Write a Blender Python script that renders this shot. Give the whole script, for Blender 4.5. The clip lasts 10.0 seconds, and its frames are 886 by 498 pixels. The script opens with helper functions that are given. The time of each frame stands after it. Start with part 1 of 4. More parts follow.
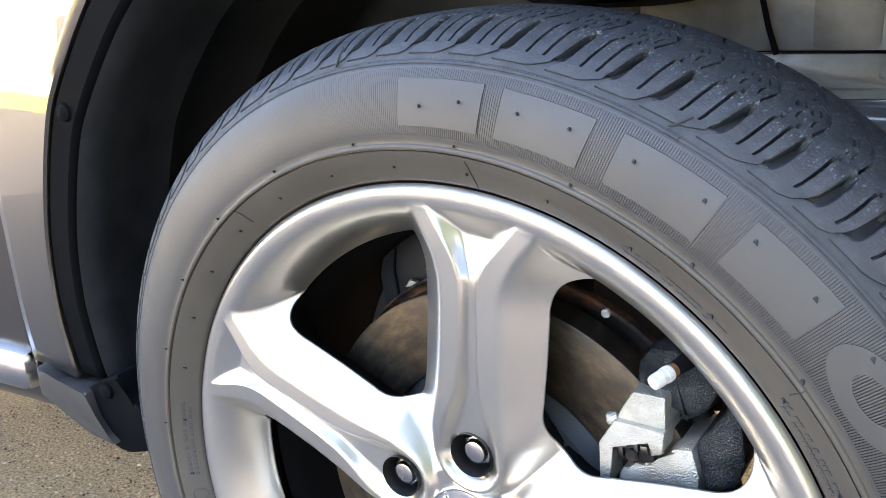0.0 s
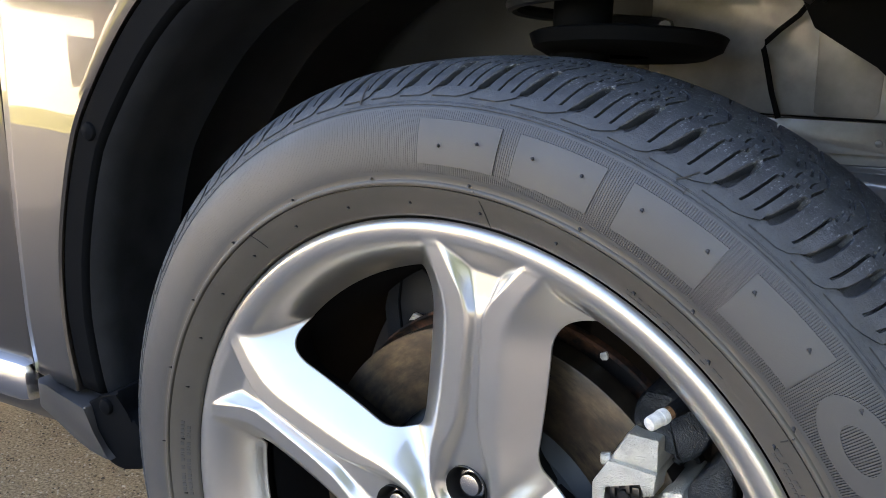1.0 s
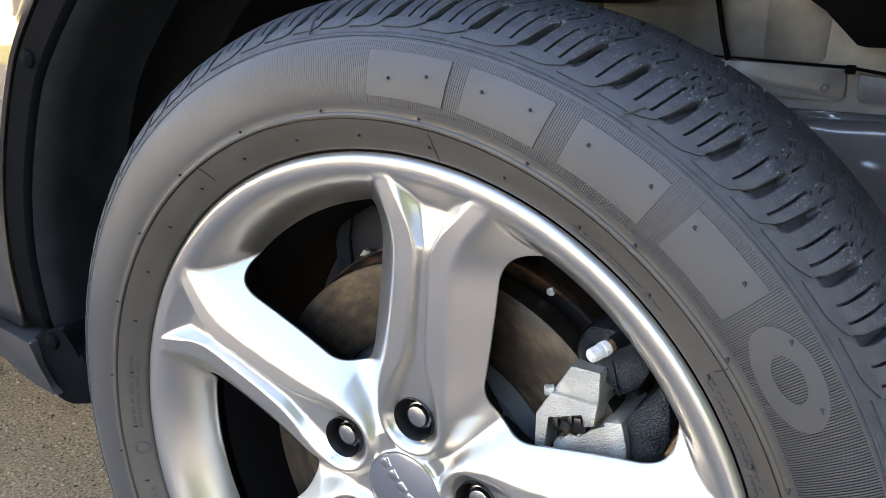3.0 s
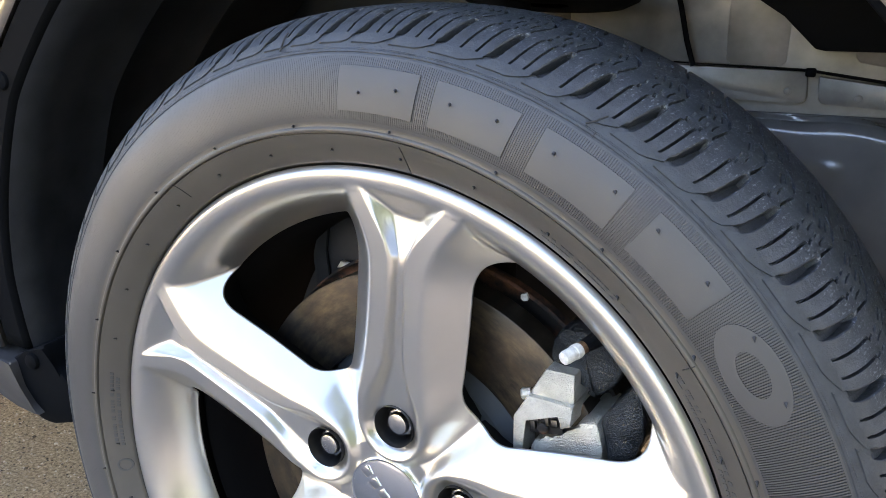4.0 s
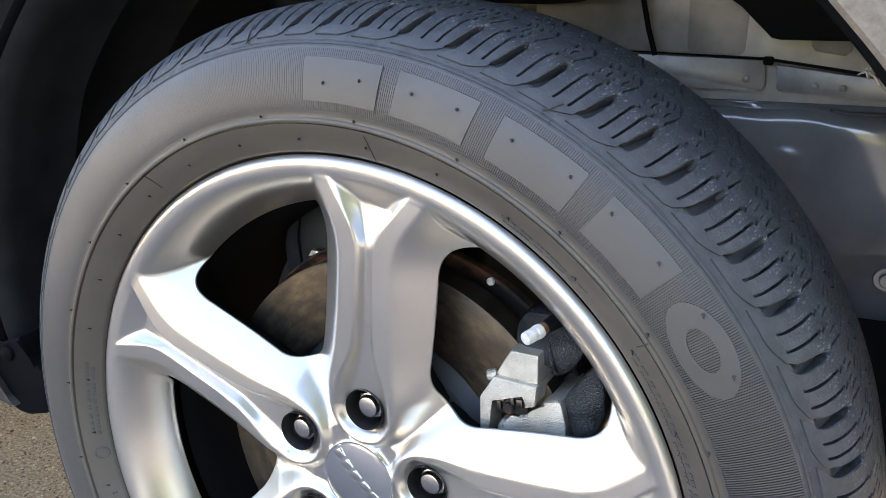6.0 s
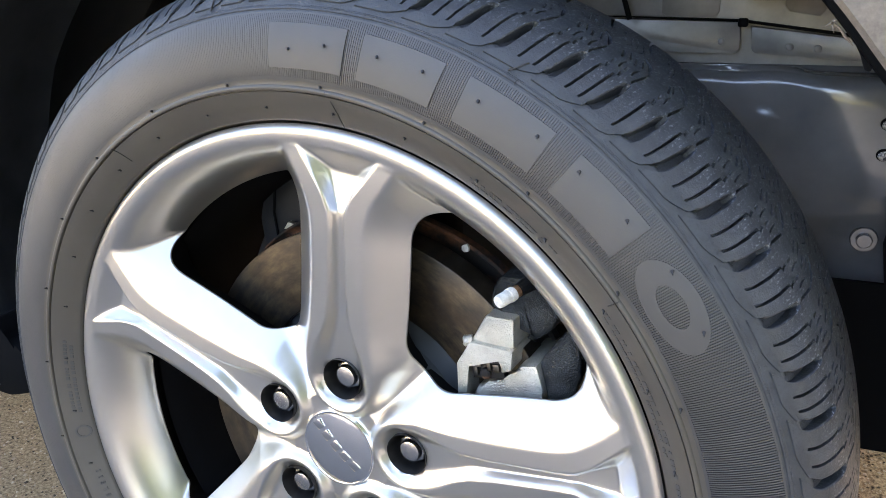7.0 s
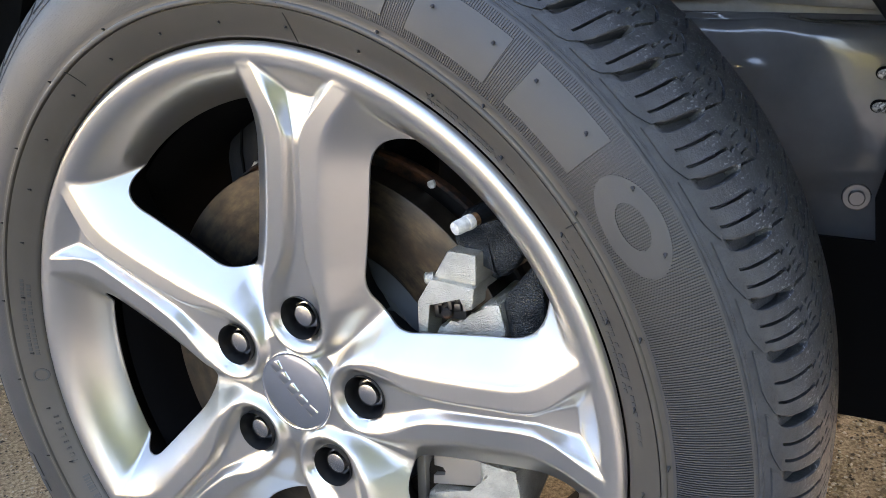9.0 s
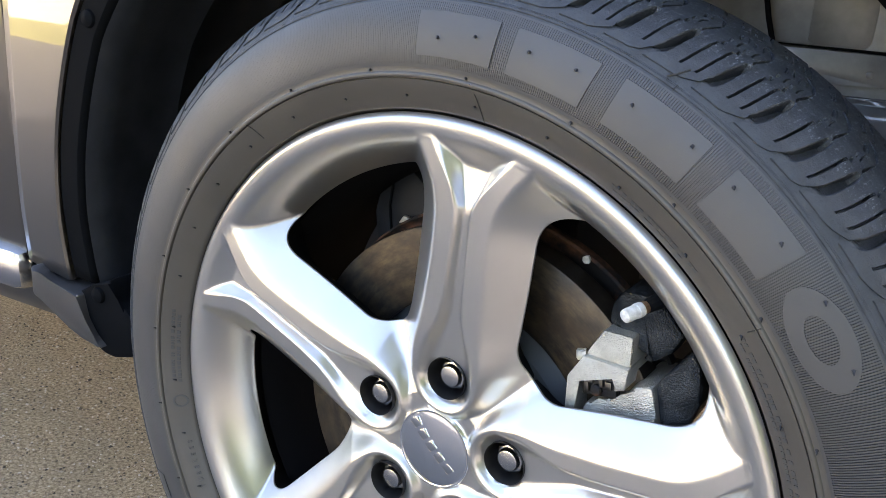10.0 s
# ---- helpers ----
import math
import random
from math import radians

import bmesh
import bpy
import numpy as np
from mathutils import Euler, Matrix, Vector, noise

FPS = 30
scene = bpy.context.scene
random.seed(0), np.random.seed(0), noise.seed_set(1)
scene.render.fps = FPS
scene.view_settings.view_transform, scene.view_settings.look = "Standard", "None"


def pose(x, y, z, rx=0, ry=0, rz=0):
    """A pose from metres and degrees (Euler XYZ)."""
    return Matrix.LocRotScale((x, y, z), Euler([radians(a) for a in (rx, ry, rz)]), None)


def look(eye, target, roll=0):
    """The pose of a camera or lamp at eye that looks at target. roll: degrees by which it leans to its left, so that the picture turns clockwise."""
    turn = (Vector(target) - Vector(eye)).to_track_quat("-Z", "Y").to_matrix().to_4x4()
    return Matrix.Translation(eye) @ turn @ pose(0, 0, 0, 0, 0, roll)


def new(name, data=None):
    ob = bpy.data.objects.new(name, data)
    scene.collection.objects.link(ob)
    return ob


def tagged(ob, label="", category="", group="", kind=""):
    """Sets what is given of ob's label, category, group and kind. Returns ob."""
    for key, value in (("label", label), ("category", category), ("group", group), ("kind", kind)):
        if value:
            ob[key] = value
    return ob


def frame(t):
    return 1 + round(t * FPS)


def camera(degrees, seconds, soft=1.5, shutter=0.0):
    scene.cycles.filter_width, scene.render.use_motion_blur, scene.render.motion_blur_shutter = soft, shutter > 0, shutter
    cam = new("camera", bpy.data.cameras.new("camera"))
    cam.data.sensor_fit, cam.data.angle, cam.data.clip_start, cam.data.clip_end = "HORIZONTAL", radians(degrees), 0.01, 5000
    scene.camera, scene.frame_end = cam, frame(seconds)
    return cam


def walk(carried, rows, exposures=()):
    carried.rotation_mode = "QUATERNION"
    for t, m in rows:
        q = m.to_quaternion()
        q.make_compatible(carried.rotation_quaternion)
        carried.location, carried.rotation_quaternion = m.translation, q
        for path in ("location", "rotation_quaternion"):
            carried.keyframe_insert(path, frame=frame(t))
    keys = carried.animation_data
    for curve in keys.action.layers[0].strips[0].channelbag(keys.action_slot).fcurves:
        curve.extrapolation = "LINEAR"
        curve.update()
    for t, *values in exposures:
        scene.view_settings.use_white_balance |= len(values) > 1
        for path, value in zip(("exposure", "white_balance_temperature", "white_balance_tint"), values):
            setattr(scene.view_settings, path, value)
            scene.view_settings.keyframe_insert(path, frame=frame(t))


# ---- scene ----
cam = camera(56.74, 10.0, soft=0.9)
# seconds, eye, then the turn in degrees
ROWS = [
    (0.0, 0.2526, -0.4538, 0.7196, 73.436, 3.332, 28.855),
    (0.5, 0.2611, -0.4695, 0.6953, 74.019, 1.365, 29.794),
    (1.0, 0.2526, -0.4769, 0.7212, 76.341, -0.097, 29.255),
    (1.5, 0.2761, -0.4934, 0.7252, 75.258, -0.503, 27.281),
    (2.0, 0.2657, -0.4887, 0.7182, 72.341, -0.724, 27.840),
    (2.5, 0.2494, -0.4940, 0.7225, 72.785, -2.251, 28.216),
    (3.0, 0.2589, -0.4770, 0.7158, 72.452, -1.506, 26.542),
    (4.5, 0.2743, -0.4870, 0.7208, 73.221, -0.185, 24.591),
    (5.0, 0.2833, -0.4779, 0.7111, 72.719, -0.232, 24.054),
    (5.5, 0.2799, -0.4963, 0.7228, 72.894, -0.509, 23.787),
    (7.0, 0.2964, -0.4909, 0.7099, 71.147, 1.015, 22.365),
    (7.5, 0.2934, -0.4914, 0.7091, 70.954, 0.658, 22.407),
    (8.0, 0.2954, -0.4848, 0.7060, 70.860, -0.019, 22.470),
    (8.5, 0.3031, -0.4814, 0.6864, 70.752, -0.742, 22.809),
    (9.0, 0.3223, -0.4665, 0.6594, 70.848, -0.012, 23.466),
    (9.5, 0.3005, -0.4714, 0.6633, 71.402, -0.320, 25.389),
    (10.0, 0.2636, -0.4979, 0.6941, 72.287, -3.207, 29.298),
]

STOPS, KELVIN, TINT = 3.86, 7130.0, 18.5
BRIGHTNESS = [(0.0, 0.46), (0.5, -0.08), (1.0, -0.14), (1.5, 0.04), (3.0, 0.0), (4.5, 0.07), (8.4, 0.08), (9.0, -0.18), (10.0, -0.13)]
walk(cam, [(t, pose(x, y, z, rx, ry, rz)) for t, x, y, z, rx, ry, rz in ROWS], exposures=[(t, STOPS + e, KELVIN, TINT) for t, e in BRIGHTNESS])

# ---- light: sun ahead of the car, the near side of the car in its own shade ----
SUN_TO = Vector((0.42, 0.74, 0.52)).normalized()
world = bpy.data.worlds.new("sky")
scene.world = world
world.use_nodes = True
wn = world.node_tree
sky = wn.nodes.new("ShaderNodeTexSky")
sky.sky_type = "NISHITA"
sky.sun_disc = False
sky.sun_elevation = math.asin(SUN_TO.z)
sky.sun_rotation = math.atan2(SUN_TO.x, SUN_TO.y)
sky.dust_density = 4.0
wn.links.new(sky.outputs[0], wn.nodes["Background"].inputs[0])
wn.nodes["Background"].inputs[1].default_value = 0.13
sun = new("sun", bpy.data.lights.new("sun", "SUN"))
sun.data.energy = 3.2
sun.data.angle = radians(0.5)
sun.data.color = (1.0, 0.94, 0.84)
sun.matrix_world = look(SUN_TO * 20, (0, 0, 0))


# ---- materials ----
class Mat:
    """A node material with a few shorthands."""

    def __init__(self, name, colour=(0.5, 0.5, 0.5), rough=0.5, metal=0.0, coat=0.0, spec=0.5):
        self.m = bpy.data.materials.new(name)
        self.m.use_nodes = True
        self.t = self.m.node_tree
        self.p = self.t.nodes["Principled BSDF"]
        self.set("Base Color", (*colour, 1))
        self.set("Roughness", rough)
        self.set("Metallic", metal)
        self.set("Coat Weight", coat)
        self.set("Coat Roughness", 0.05)
        self.set("Specular IOR Level", spec)
        self.bumped = None

    def set(self, socket, value):
        self.p.inputs[socket].default_value = value

    def node(self, kind, **inputs):
        n = self.t.nodes.new(kind)
        for k, v in inputs.items():
            n.inputs[k.replace("_", " ")].default_value = v
        return n

    def link(self, a, b):
        self.t.links.new(a, b)

    def coords(self):
        return self.node("ShaderNodeTexCoord").outputs["Object"]

    def noise(self, scale, detail=4.0, rough=0.55):
        n = self.node("ShaderNodeTexNoise", Scale=scale, Detail=detail, Roughness=rough)
        self.link(self.coords(), n.inputs["Vector"])
        return n.outputs["Fac"]

    def ramp(self, fac, stops):
        n = self.node("ShaderNodeValToRGB")
        e = n.color_ramp.elements
        while len(e) < len(stops):
            e.new(0.5)
        for i, (pos, col) in enumerate(stops):
            e[i].position = pos
            e[i].color = (*col, 1) if len(col) == 3 else col
        self.link(fac, n.inputs["Fac"])
        return n.outputs["Color"]

    def mix(self, fac, a, b, blend="MIX"):
        n = self.node("ShaderNodeMix")
        n.data_type = "RGBA"
        n.blend_type = blend
        for sock, v in ((n.inputs[0], fac), (n.inputs[6], a), (n.inputs[7], b)):
            if hasattr(v, "is_linked"):
                self.link(v, sock)
            else:
                sock.default_value = v if isinstance(v, float) else (*v, 1)
        return n.outputs[2]

    def colour(self, out):
        self.link(out, self.p.inputs["Base Color"])

    def rough(self, out, lo, hi):
        n = self.node("ShaderNodeMapRange", To_Min=lo, To_Max=hi)
        self.link(out, n.inputs["Value"])
        self.link(n.outputs[0], self.p.inputs["Roughness"])

    def bump(self, height, strength=0.3, dist=0.001):
        n = self.node("ShaderNodeBump", Strength=strength, Distance=dist)
        self.link(height, n.inputs["Height"])
        if self.bumped:
            self.link(self.bumped, n.inputs["Normal"])
        self.bumped = n.outputs["Normal"]
        self.link(self.bumped, self.p.inputs["Normal"])

    def math(self, op, a, b=0.0):
        n = self.node("ShaderNodeMath")
        n.operation = op
        for sock, v in ((n.inputs[0], a), (n.inputs[1], b)):
            if isinstance(v, (int, float)):
                sock.default_value = v
            else:
                self.link(v, sock)
        return n.outputs[0]


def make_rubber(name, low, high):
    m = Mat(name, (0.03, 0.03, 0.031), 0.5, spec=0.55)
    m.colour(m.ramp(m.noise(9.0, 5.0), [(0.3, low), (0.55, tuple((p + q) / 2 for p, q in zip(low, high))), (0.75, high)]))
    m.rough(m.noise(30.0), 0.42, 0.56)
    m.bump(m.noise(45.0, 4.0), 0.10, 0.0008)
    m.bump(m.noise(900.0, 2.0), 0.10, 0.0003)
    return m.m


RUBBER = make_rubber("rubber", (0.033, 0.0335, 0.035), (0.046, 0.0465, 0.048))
# The bead zone is browner and paler than the band.
BEAD_RUBBER = make_rubber("bead_rubber", (0.046, 0.041, 0.035), (0.066, 0.060, 0.051))

tread = Mat("tread_rubber", (0.02, 0.022, 0.026), 0.6)
streaks = tread.node("ShaderNodeTexNoise", Scale=1.0, Detail=5.0, Roughness=0.65)
polar = tread.node("ShaderNodeMapping")
polar.inputs["Scale"].default_value = (800.0, 800.0, 260.0)
tread.link(tread.coords(), polar.inputs["Vector"])
tread.link(polar.outputs[0], streaks.inputs["Vector"])
place = tread.node("ShaderNodeSeparateXYZ")
tread.link(tread.coords(), place.inputs[0])
tread_r = tread.math("SQRT", tread.math("ADD", tread.math("MULTIPLY", place.outputs[0], place.outputs[0]), tread.math("MULTIPLY", place.outputs[1], place.outputs[1])))
worn = tread.node("ShaderNodeMapRange", From_Min=0.3535, From_Max=0.3605)
tread.link(tread_r, worn.inputs["Value"])
scuff = tread.math("MULTIPLY", tread.ramp(streaks.outputs["Fac"], [(0.56, (0, 0, 0)), (0.66, (1, 1, 1))]), tread.ramp(tread.noise(38.0, 4.0), [(0.32, (0.25, 0.25, 0.25)), (0.66, (1, 1, 1))]))
fresh = tread.ramp(tread.noise(70.0, 5.0, 0.65), [(0.3, (0.013, 0.0165, 0.0210)), (0.7, (0.030, 0.0360, 0.0440))])
used = tread.ramp(tread.noise(70.0, 5.0, 0.65), [(0.3, (0.0145, 0.0180, 0.0225)), (0.7, (0.043, 0.0505, 0.0605))])
tread.colour(tread.mix(tread.math("MULTIPLY", scuff, worn.outputs[0]), tread.mix(worn.outputs[0], fresh, used), (0.250, 0.268, 0.290)))
tread.rough(tread.noise(120.0, 5.0), 0.40, 0.62)
tread.set("Specular IOR Level", 0.45)
tread.bump(tread.noise(150.0, 3.0), 0.30, 0.0015)
tread.bump(tread.noise(520.0, 4.0, 0.65), 0.55, 0.0009)
TREAD = tread.m

alloy = Mat("silver_paint", (0.60, 0.585, 0.56), 0.3, 0.9, coat=0.45)
alloy.colour(alloy.ramp(alloy.noise(14.0, 5.0), [(0.25, (0.495, 0.487, 0.470)), (0.75, (0.560, 0.551, 0.532))]))
alloy.rough(alloy.noise(40.0), 0.26, 0.33)
alloy.bump(alloy.noise(1600.0, 2.0), 0.04, 0.0002)
ALLOY = alloy.m

chrome = Mat("chrome", (0.72, 0.72, 0.72), 0.1, 1.0)
chrome.rough(chrome.noise(60.0), 0.08, 0.2)
CHROME = chrome.m
steel = Mat("nut_steel", (0.60, 0.59, 0.575), 0.25, 1.0)
steel.rough(steel.noise(250.0), 0.14, 0.30)
steel.bump(steel.noise(500.0), 0.1, 0.0003)
STEEL = steel.m
scraped = Mat("scraped_metal", (0.2, 0.2, 0.2), 0.5, 0.7)
scraped.colour(scraped.ramp(scraped.noise(450.0, 4.0), [(0.42, (0.05, 0.05, 0.052)), (0.62, (0.55, 0.54, 0.53))]))
scraped.bump(scraped.noise(500.0), 0.6, 0.001)
SCRAPED = scraped.m
cap = Mat("cap_chrome", (0.92, 0.925, 0.925), 0.05, 1.0)
cap.rough(cap.noise(60.0), 0.03, 0.07)
CAP = cap.m
BLACK = Mat("black_plastic", (0.0050, 0.0056, 0.0066), 0.6, spec=0.012)
BLACK.bump(BLACK.noise(600.0, 2.0), 0.12, 0.0005)
BLACK.rough(BLACK.noise(12.0), 0.42, 0.65)
BLACK = BLACK.m
# Paler copy of the black, lifting parts that lie deep in shade.
LIFTED = Mat("lifted_black", (0.02, 0.021, 0.024), 0.55)
LIFTED.colour(LIFTED.ramp(LIFTED.noise(20.0, 6.0), [(0.35, (0.0080, 0.0098, 0.0130)), (0.7, (0.0170, 0.0200, 0.0250))]))
LIFTED.bump(LIFTED.noise(300.0), 0.2, 0.001)
LIFTED = LIFTED.m
LINER = Mat("liner_plastic", (0.008, 0.009, 0.011), 0.5, spec=0.12)
LINER.colour(LINER.ramp(LINER.noise(20.0, 6.0), [(0.35, (0.0105, 0.0118, 0.0142)), (0.7, (0.0210, 0.0230, 0.0268))]))
LINER.bump(LINER.noise(500.0), 0.2, 0.0006)
LINER = LINER.m
# Near-black that stands in for the deep shade behind the spokes.
BARREL = Mat("shade_black", (0.004, 0.004, 0.0045), 0.7, spec=0.05).m
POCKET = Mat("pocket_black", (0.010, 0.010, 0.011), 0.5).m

rotor = Mat("rusty_iron", (0.2, 0.14, 0.09), 0.45, 0.75)
sep = rotor.node("ShaderNodeSeparateXYZ")
rotor.link(rotor.coords(), sep.inputs[0])
turn_angle = rotor.math("ARCTAN2", sep.outputs[1], sep.outputs[0])
radius = rotor.math("SQRT", rotor.math("ADD", rotor.math("MULTIPLY", sep.outputs[0], sep.outputs[0]), rotor.math("MULTIPLY", sep.outputs[1], sep.outputs[1])))
swirl = rotor.node("ShaderNodeCombineXYZ")
rotor.link(rotor.math("MULTIPLY", radius, 130.0), swirl.inputs[0])
rotor.link(rotor.math("MULTIPLY", turn_angle, 6.0), swirl.inputs[1])
rings = rotor.node("ShaderNodeTexNoise", Scale=1.0, Detail=5.0, Roughness=0.6)
rotor.link(swirl.outputs[0], rings.inputs["Vector"])
stain = rotor.mix(rotor.ramp(rotor.noise(24.0, 6.0, 0.65), [(0.40, (0, 0, 0)), (0.64, (1, 1, 1))]), (0.098, 0.077, 0.052), (0.048, 0.034, 0.024))
rotor.colour(rotor.mix(rotor.ramp(rings.outputs["Fac"], [(0.38, (0, 0, 0)), (0.66, (1, 1, 1))]), stain, (0.030, 0.027, 0.024)))
rotor.bump(rings.outputs["Fac"], 0.2, 0.0006)
rotor.rough(rotor.noise(45.0), 0.35, 0.6)
ROTOR = rotor.m
rust = Mat("dark_rust", (0.09, 0.04, 0.022), 0.75, 0.2)
rust.colour(rust.ramp(rust.noise(45.0, 6.0), [(0.50, (0.007, 0.006, 0.006)), (0.72, (0.17, 0.07, 0.033))]))
RUST = rust.m
cast = Mat("cast_metal", (0.5, 0.5, 0.47), 0.42, 0.85)
cast.colour(cast.ramp(cast.noise(60.0, 5.0), [(0.35, (0.46, 0.455, 0.41)), (0.7, (0.68, 0.67, 0.61))]))
cast.rough(cast.noise(300.0), 0.24, 0.42)
cast.bump(cast.noise(900.0, 2.0), 1.0, 0.0014)
CAST = cast.m
HAT = Mat("grey_iron", (0.09, 0.10, 0.11), 0.5, 0.6)
HAT.rough(HAT.noise(50.0), 0.4, 0.6)
HAT = HAT.m
PADM = Mat("pad_plate", (0.28, 0.25, 0.22), 0.6, 0.2).m
CLIPM = Mat("spring_steel", (0.12, 0.115, 0.11), 0.35, 1.0).m
castdark = Mat("cast_metal_oiled", (0.05, 0.058, 0.062), 0.25, 0.7)
castdark.colour(castdark.ramp(castdark.noise(55.0, 5.0), [(0.4, (0.010, 0.014, 0.018)), (0.72, (0.070, 0.076, 0.080))]))
castdark.bump(castdark.noise(800.0, 2.0), 1.0, 0.0022)
CASTDARK = castdark.m

paint = Mat("body_paint", (0.046, 0.040, 0.036), 0.32, 0.35, coat=1.0)
paint.set("Coat Roughness", 0.015)
paint.bump(paint.noise(2500.0, 2.0), 0.02, 0.0002)
PAINT = paint.m
primer = Mat("underbody_paint", (0.2, 0.185, 0.165), 0.42, 0.35, coat=0.15)
primer.colour(primer.ramp(primer.noise(16.0, 6.0, 0.6), [(0.3, (0.110, 0.110, 0.111)), (0.7, (0.240, 0.238, 0.237))]))
primer.rough(primer.noise(25.0), 0.34, 0.6)
PRIMER = primer.m
railm = Mat("rail_paint", (0.075, 0.073, 0.072), 0.28, 0.15, coat=0.5)
railm.colour(railm.ramp(railm.noise(14.0, 5.0), [(0.3, (0.122, 0.127, 0.137)), (0.7, (0.182, 0.188, 0.200))]))
railm.rough(railm.noise(40.0), 0.15, 0.25)
RAIL = railm.m
clad = Mat("grey_plastic", (0.032, 0.032, 0.034), 0.5)
clad.bump(clad.noise(900.0, 2.0), 0.15, 0.0004)
CLAD = clad.m
trim = Mat("dusty_trim", (0.11, 0.095, 0.08), 0.6, spec=0.3)
trim.colour(trim.ramp(trim.noise(120.0, 6.0, 0.7), [(0.3, (0.105, 0.090, 0.076)), (0.7, (0.190, 0.168, 0.145))]))
trim.bump(trim.noise(500.0, 3.0), 0.4, 0.0008)
TRIM = trim.m
bright = Mat("bright_trim_and_glint", (0.55, 0.55, 0.56), 0.2, 1.0)
BRIGHT = bright.m
glassm = Mat("dark_glass", (0.02, 0.022, 0.022), 0.04, coat=0.6)
GLASS = glassm.m
white = Mat("valve_cap_plastic", (0.55, 0.55, 0.54), 0.4)
white.colour(white.ramp(white.noise(300.0), [(0.4, (0.42, 0.42, 0.41)), (0.65, (0.62, 0.62, 0.60))]))
VALVE = white.m
BRASS = Mat("old_brass", (0.16, 0.09, 0.05), 0.5, 0.8).m

tar = Mat("concrete_ground", (0.2, 0.17, 0.12), 0.9)
grit = tar.ramp(tar.noise(190.0, 7.0, 0.75), [(0.34, (0.075, 0.053, 0.030)), (0.48, (0.34, 0.250, 0.142)), (0.64, (0.68, 0.54, 0.35))])
tar.colour(tar.mix(tar.ramp(tar.noise(7.0, 5.0), [(0.35, (0, 0, 0)), (0.7, (1, 1, 1))]), grit, tar.mix(0.35, grit, (0.24, 0.185, 0.12))))
tar.bump(tar.noise(260.0, 6.0, 0.7), 0.9, 0.004)
GROUND = tar.m
peb = Mat("grit_stone", (0.2, 0.17, 0.12), 0.85)
rnd = peb.node("ShaderNodeNewGeometry")
peb.colour(peb.ramp(rnd.outputs["Random Per Island"], [(0.10, (0.060, 0.047, 0.032)), (0.5, (0.28, 0.215, 0.14)), (0.9, (0.62, 0.54, 0.41))]))
PEBBLE = peb.m
asp = Mat("asphalt", (0.09, 0.09, 0.09), 0.9)
asp.colour(asp.ramp(asp.noise(220.0, 5.0, 0.7), [(0.3, (0.045, 0.045, 0.046)), (0.7, (0.112, 0.111, 0.109))]))
asp.bump(asp.noise(200.0, 5.0), 0.8, 0.004)
ASPHALT = asp.m
lawn = Mat("lawn", (0.09, 0.12, 0.03), 0.9)
lawn.colour(lawn.ramp(lawn.noise(3.0, 6.0), [(0.3, (0.20, 0.205, 0.045)), (0.7, (0.36, 0.33, 0.085))]))
LAWN = lawn.m
LEAF = Mat("leaf", (0.07, 0.11, 0.02), 0.6).m
WALL = Mat("pale_render", (0.72, 0.69, 0.62), 0.8)
WALL.colour(WALL.ramp(WALL.noise(2.0, 6.0), [(0.3, (0.66, 0.63, 0.56)), (0.7, (0.76, 0.73, 0.66))]))
WALL = WALL.m
ROOF = Mat("dark_shingle", (0.06, 0.05, 0.045), 0.8)
ROOF.bump(ROOF.noise(12.0), 0.5, 0.02)
ROOF = ROOF.m
BARK = Mat("bark", (0.08, 0.055, 0.035), 0.9)
BARK.bump(BARK.noise(30.0), 0.6, 0.01)
BARK = BARK.m


# ---- building helpers ----
def mesh_part(name, verts, faces, mat, parent=None, label="", sharp=35.0):
    me = bpy.data.meshes.new(name)
    me.from_pydata([tuple(v) for v in verts], [], [tuple(f) for f in faces])
    me.materials.append(mat)
    me.polygons.foreach_set("use_smooth", [True] * len(me.polygons))
    me.update()
    if sharp:
        me.set_sharp_from_angle(angle=radians(sharp))
    return mesh_object(name, me, parent, label)


def mesh_object(name, me, parent=None, label=""):
    ob = new(name, me)
    ob.parent = parent
    if label:
        tagged(ob, label)
    return ob


def part(name, bm, mat, parent=None, label="", sharp=35.0):
    me = bpy.data.meshes.new(name)
    bmesh.ops.recalc_face_normals(bm, faces=bm.faces)
    bm.to_mesh(me)
    bm.free()
    me.materials.append(mat)
    me.polygons.foreach_set("use_smooth", [True] * len(me.polygons))
    if sharp:
        me.set_sharp_from_angle(angle=radians(sharp))
    return mesh_object(name, me, parent, label)


def revolve(profile, n, start=0.0, end=360.0):
    """Turns (r, z) pairs about z. Returns verts and faces."""
    closed = abs(end - start) >= 360
    k = n if closed else n + 1
    verts, faces = [], []
    for i in range(k):
        a = radians(start + (end - start) * i / n)
        verts += [(r * math.cos(a), r * math.sin(a), z) for r, z in profile]
    m = len(profile)
    for i in range(n):
        j = (i + 1) % k
        faces += [(i * m + q, j * m + q, j * m + q + 1, i * m + q + 1) for q in range(m - 1)]
    return verts, faces


def prism(bm, outline, z0, z1, bevel=0.0):
    """A plate: outline (x, y), from z0 to z1, its upper edge bevelled."""
    low = [bm.verts.new((x, y, z0)) for x, y in outline]
    high = [bm.verts.new((x, y, z1)) for x, y in outline]
    n = len(outline)
    fs = [bm.faces.new(low[::-1]), bm.faces.new(high)]
    fs += [bm.faces.new((low[i], low[(i + 1) % n], high[(i + 1) % n], high[i])) for i in range(n)]
    if bevel:
        es = [e for e in fs[1].edges] + [bm.edges.get((low[i], high[i])) for i in range(n)]
        bmesh.ops.bevel(bm, geom=es, offset=bevel, segments=2, affect="EDGES", profile=0.5)


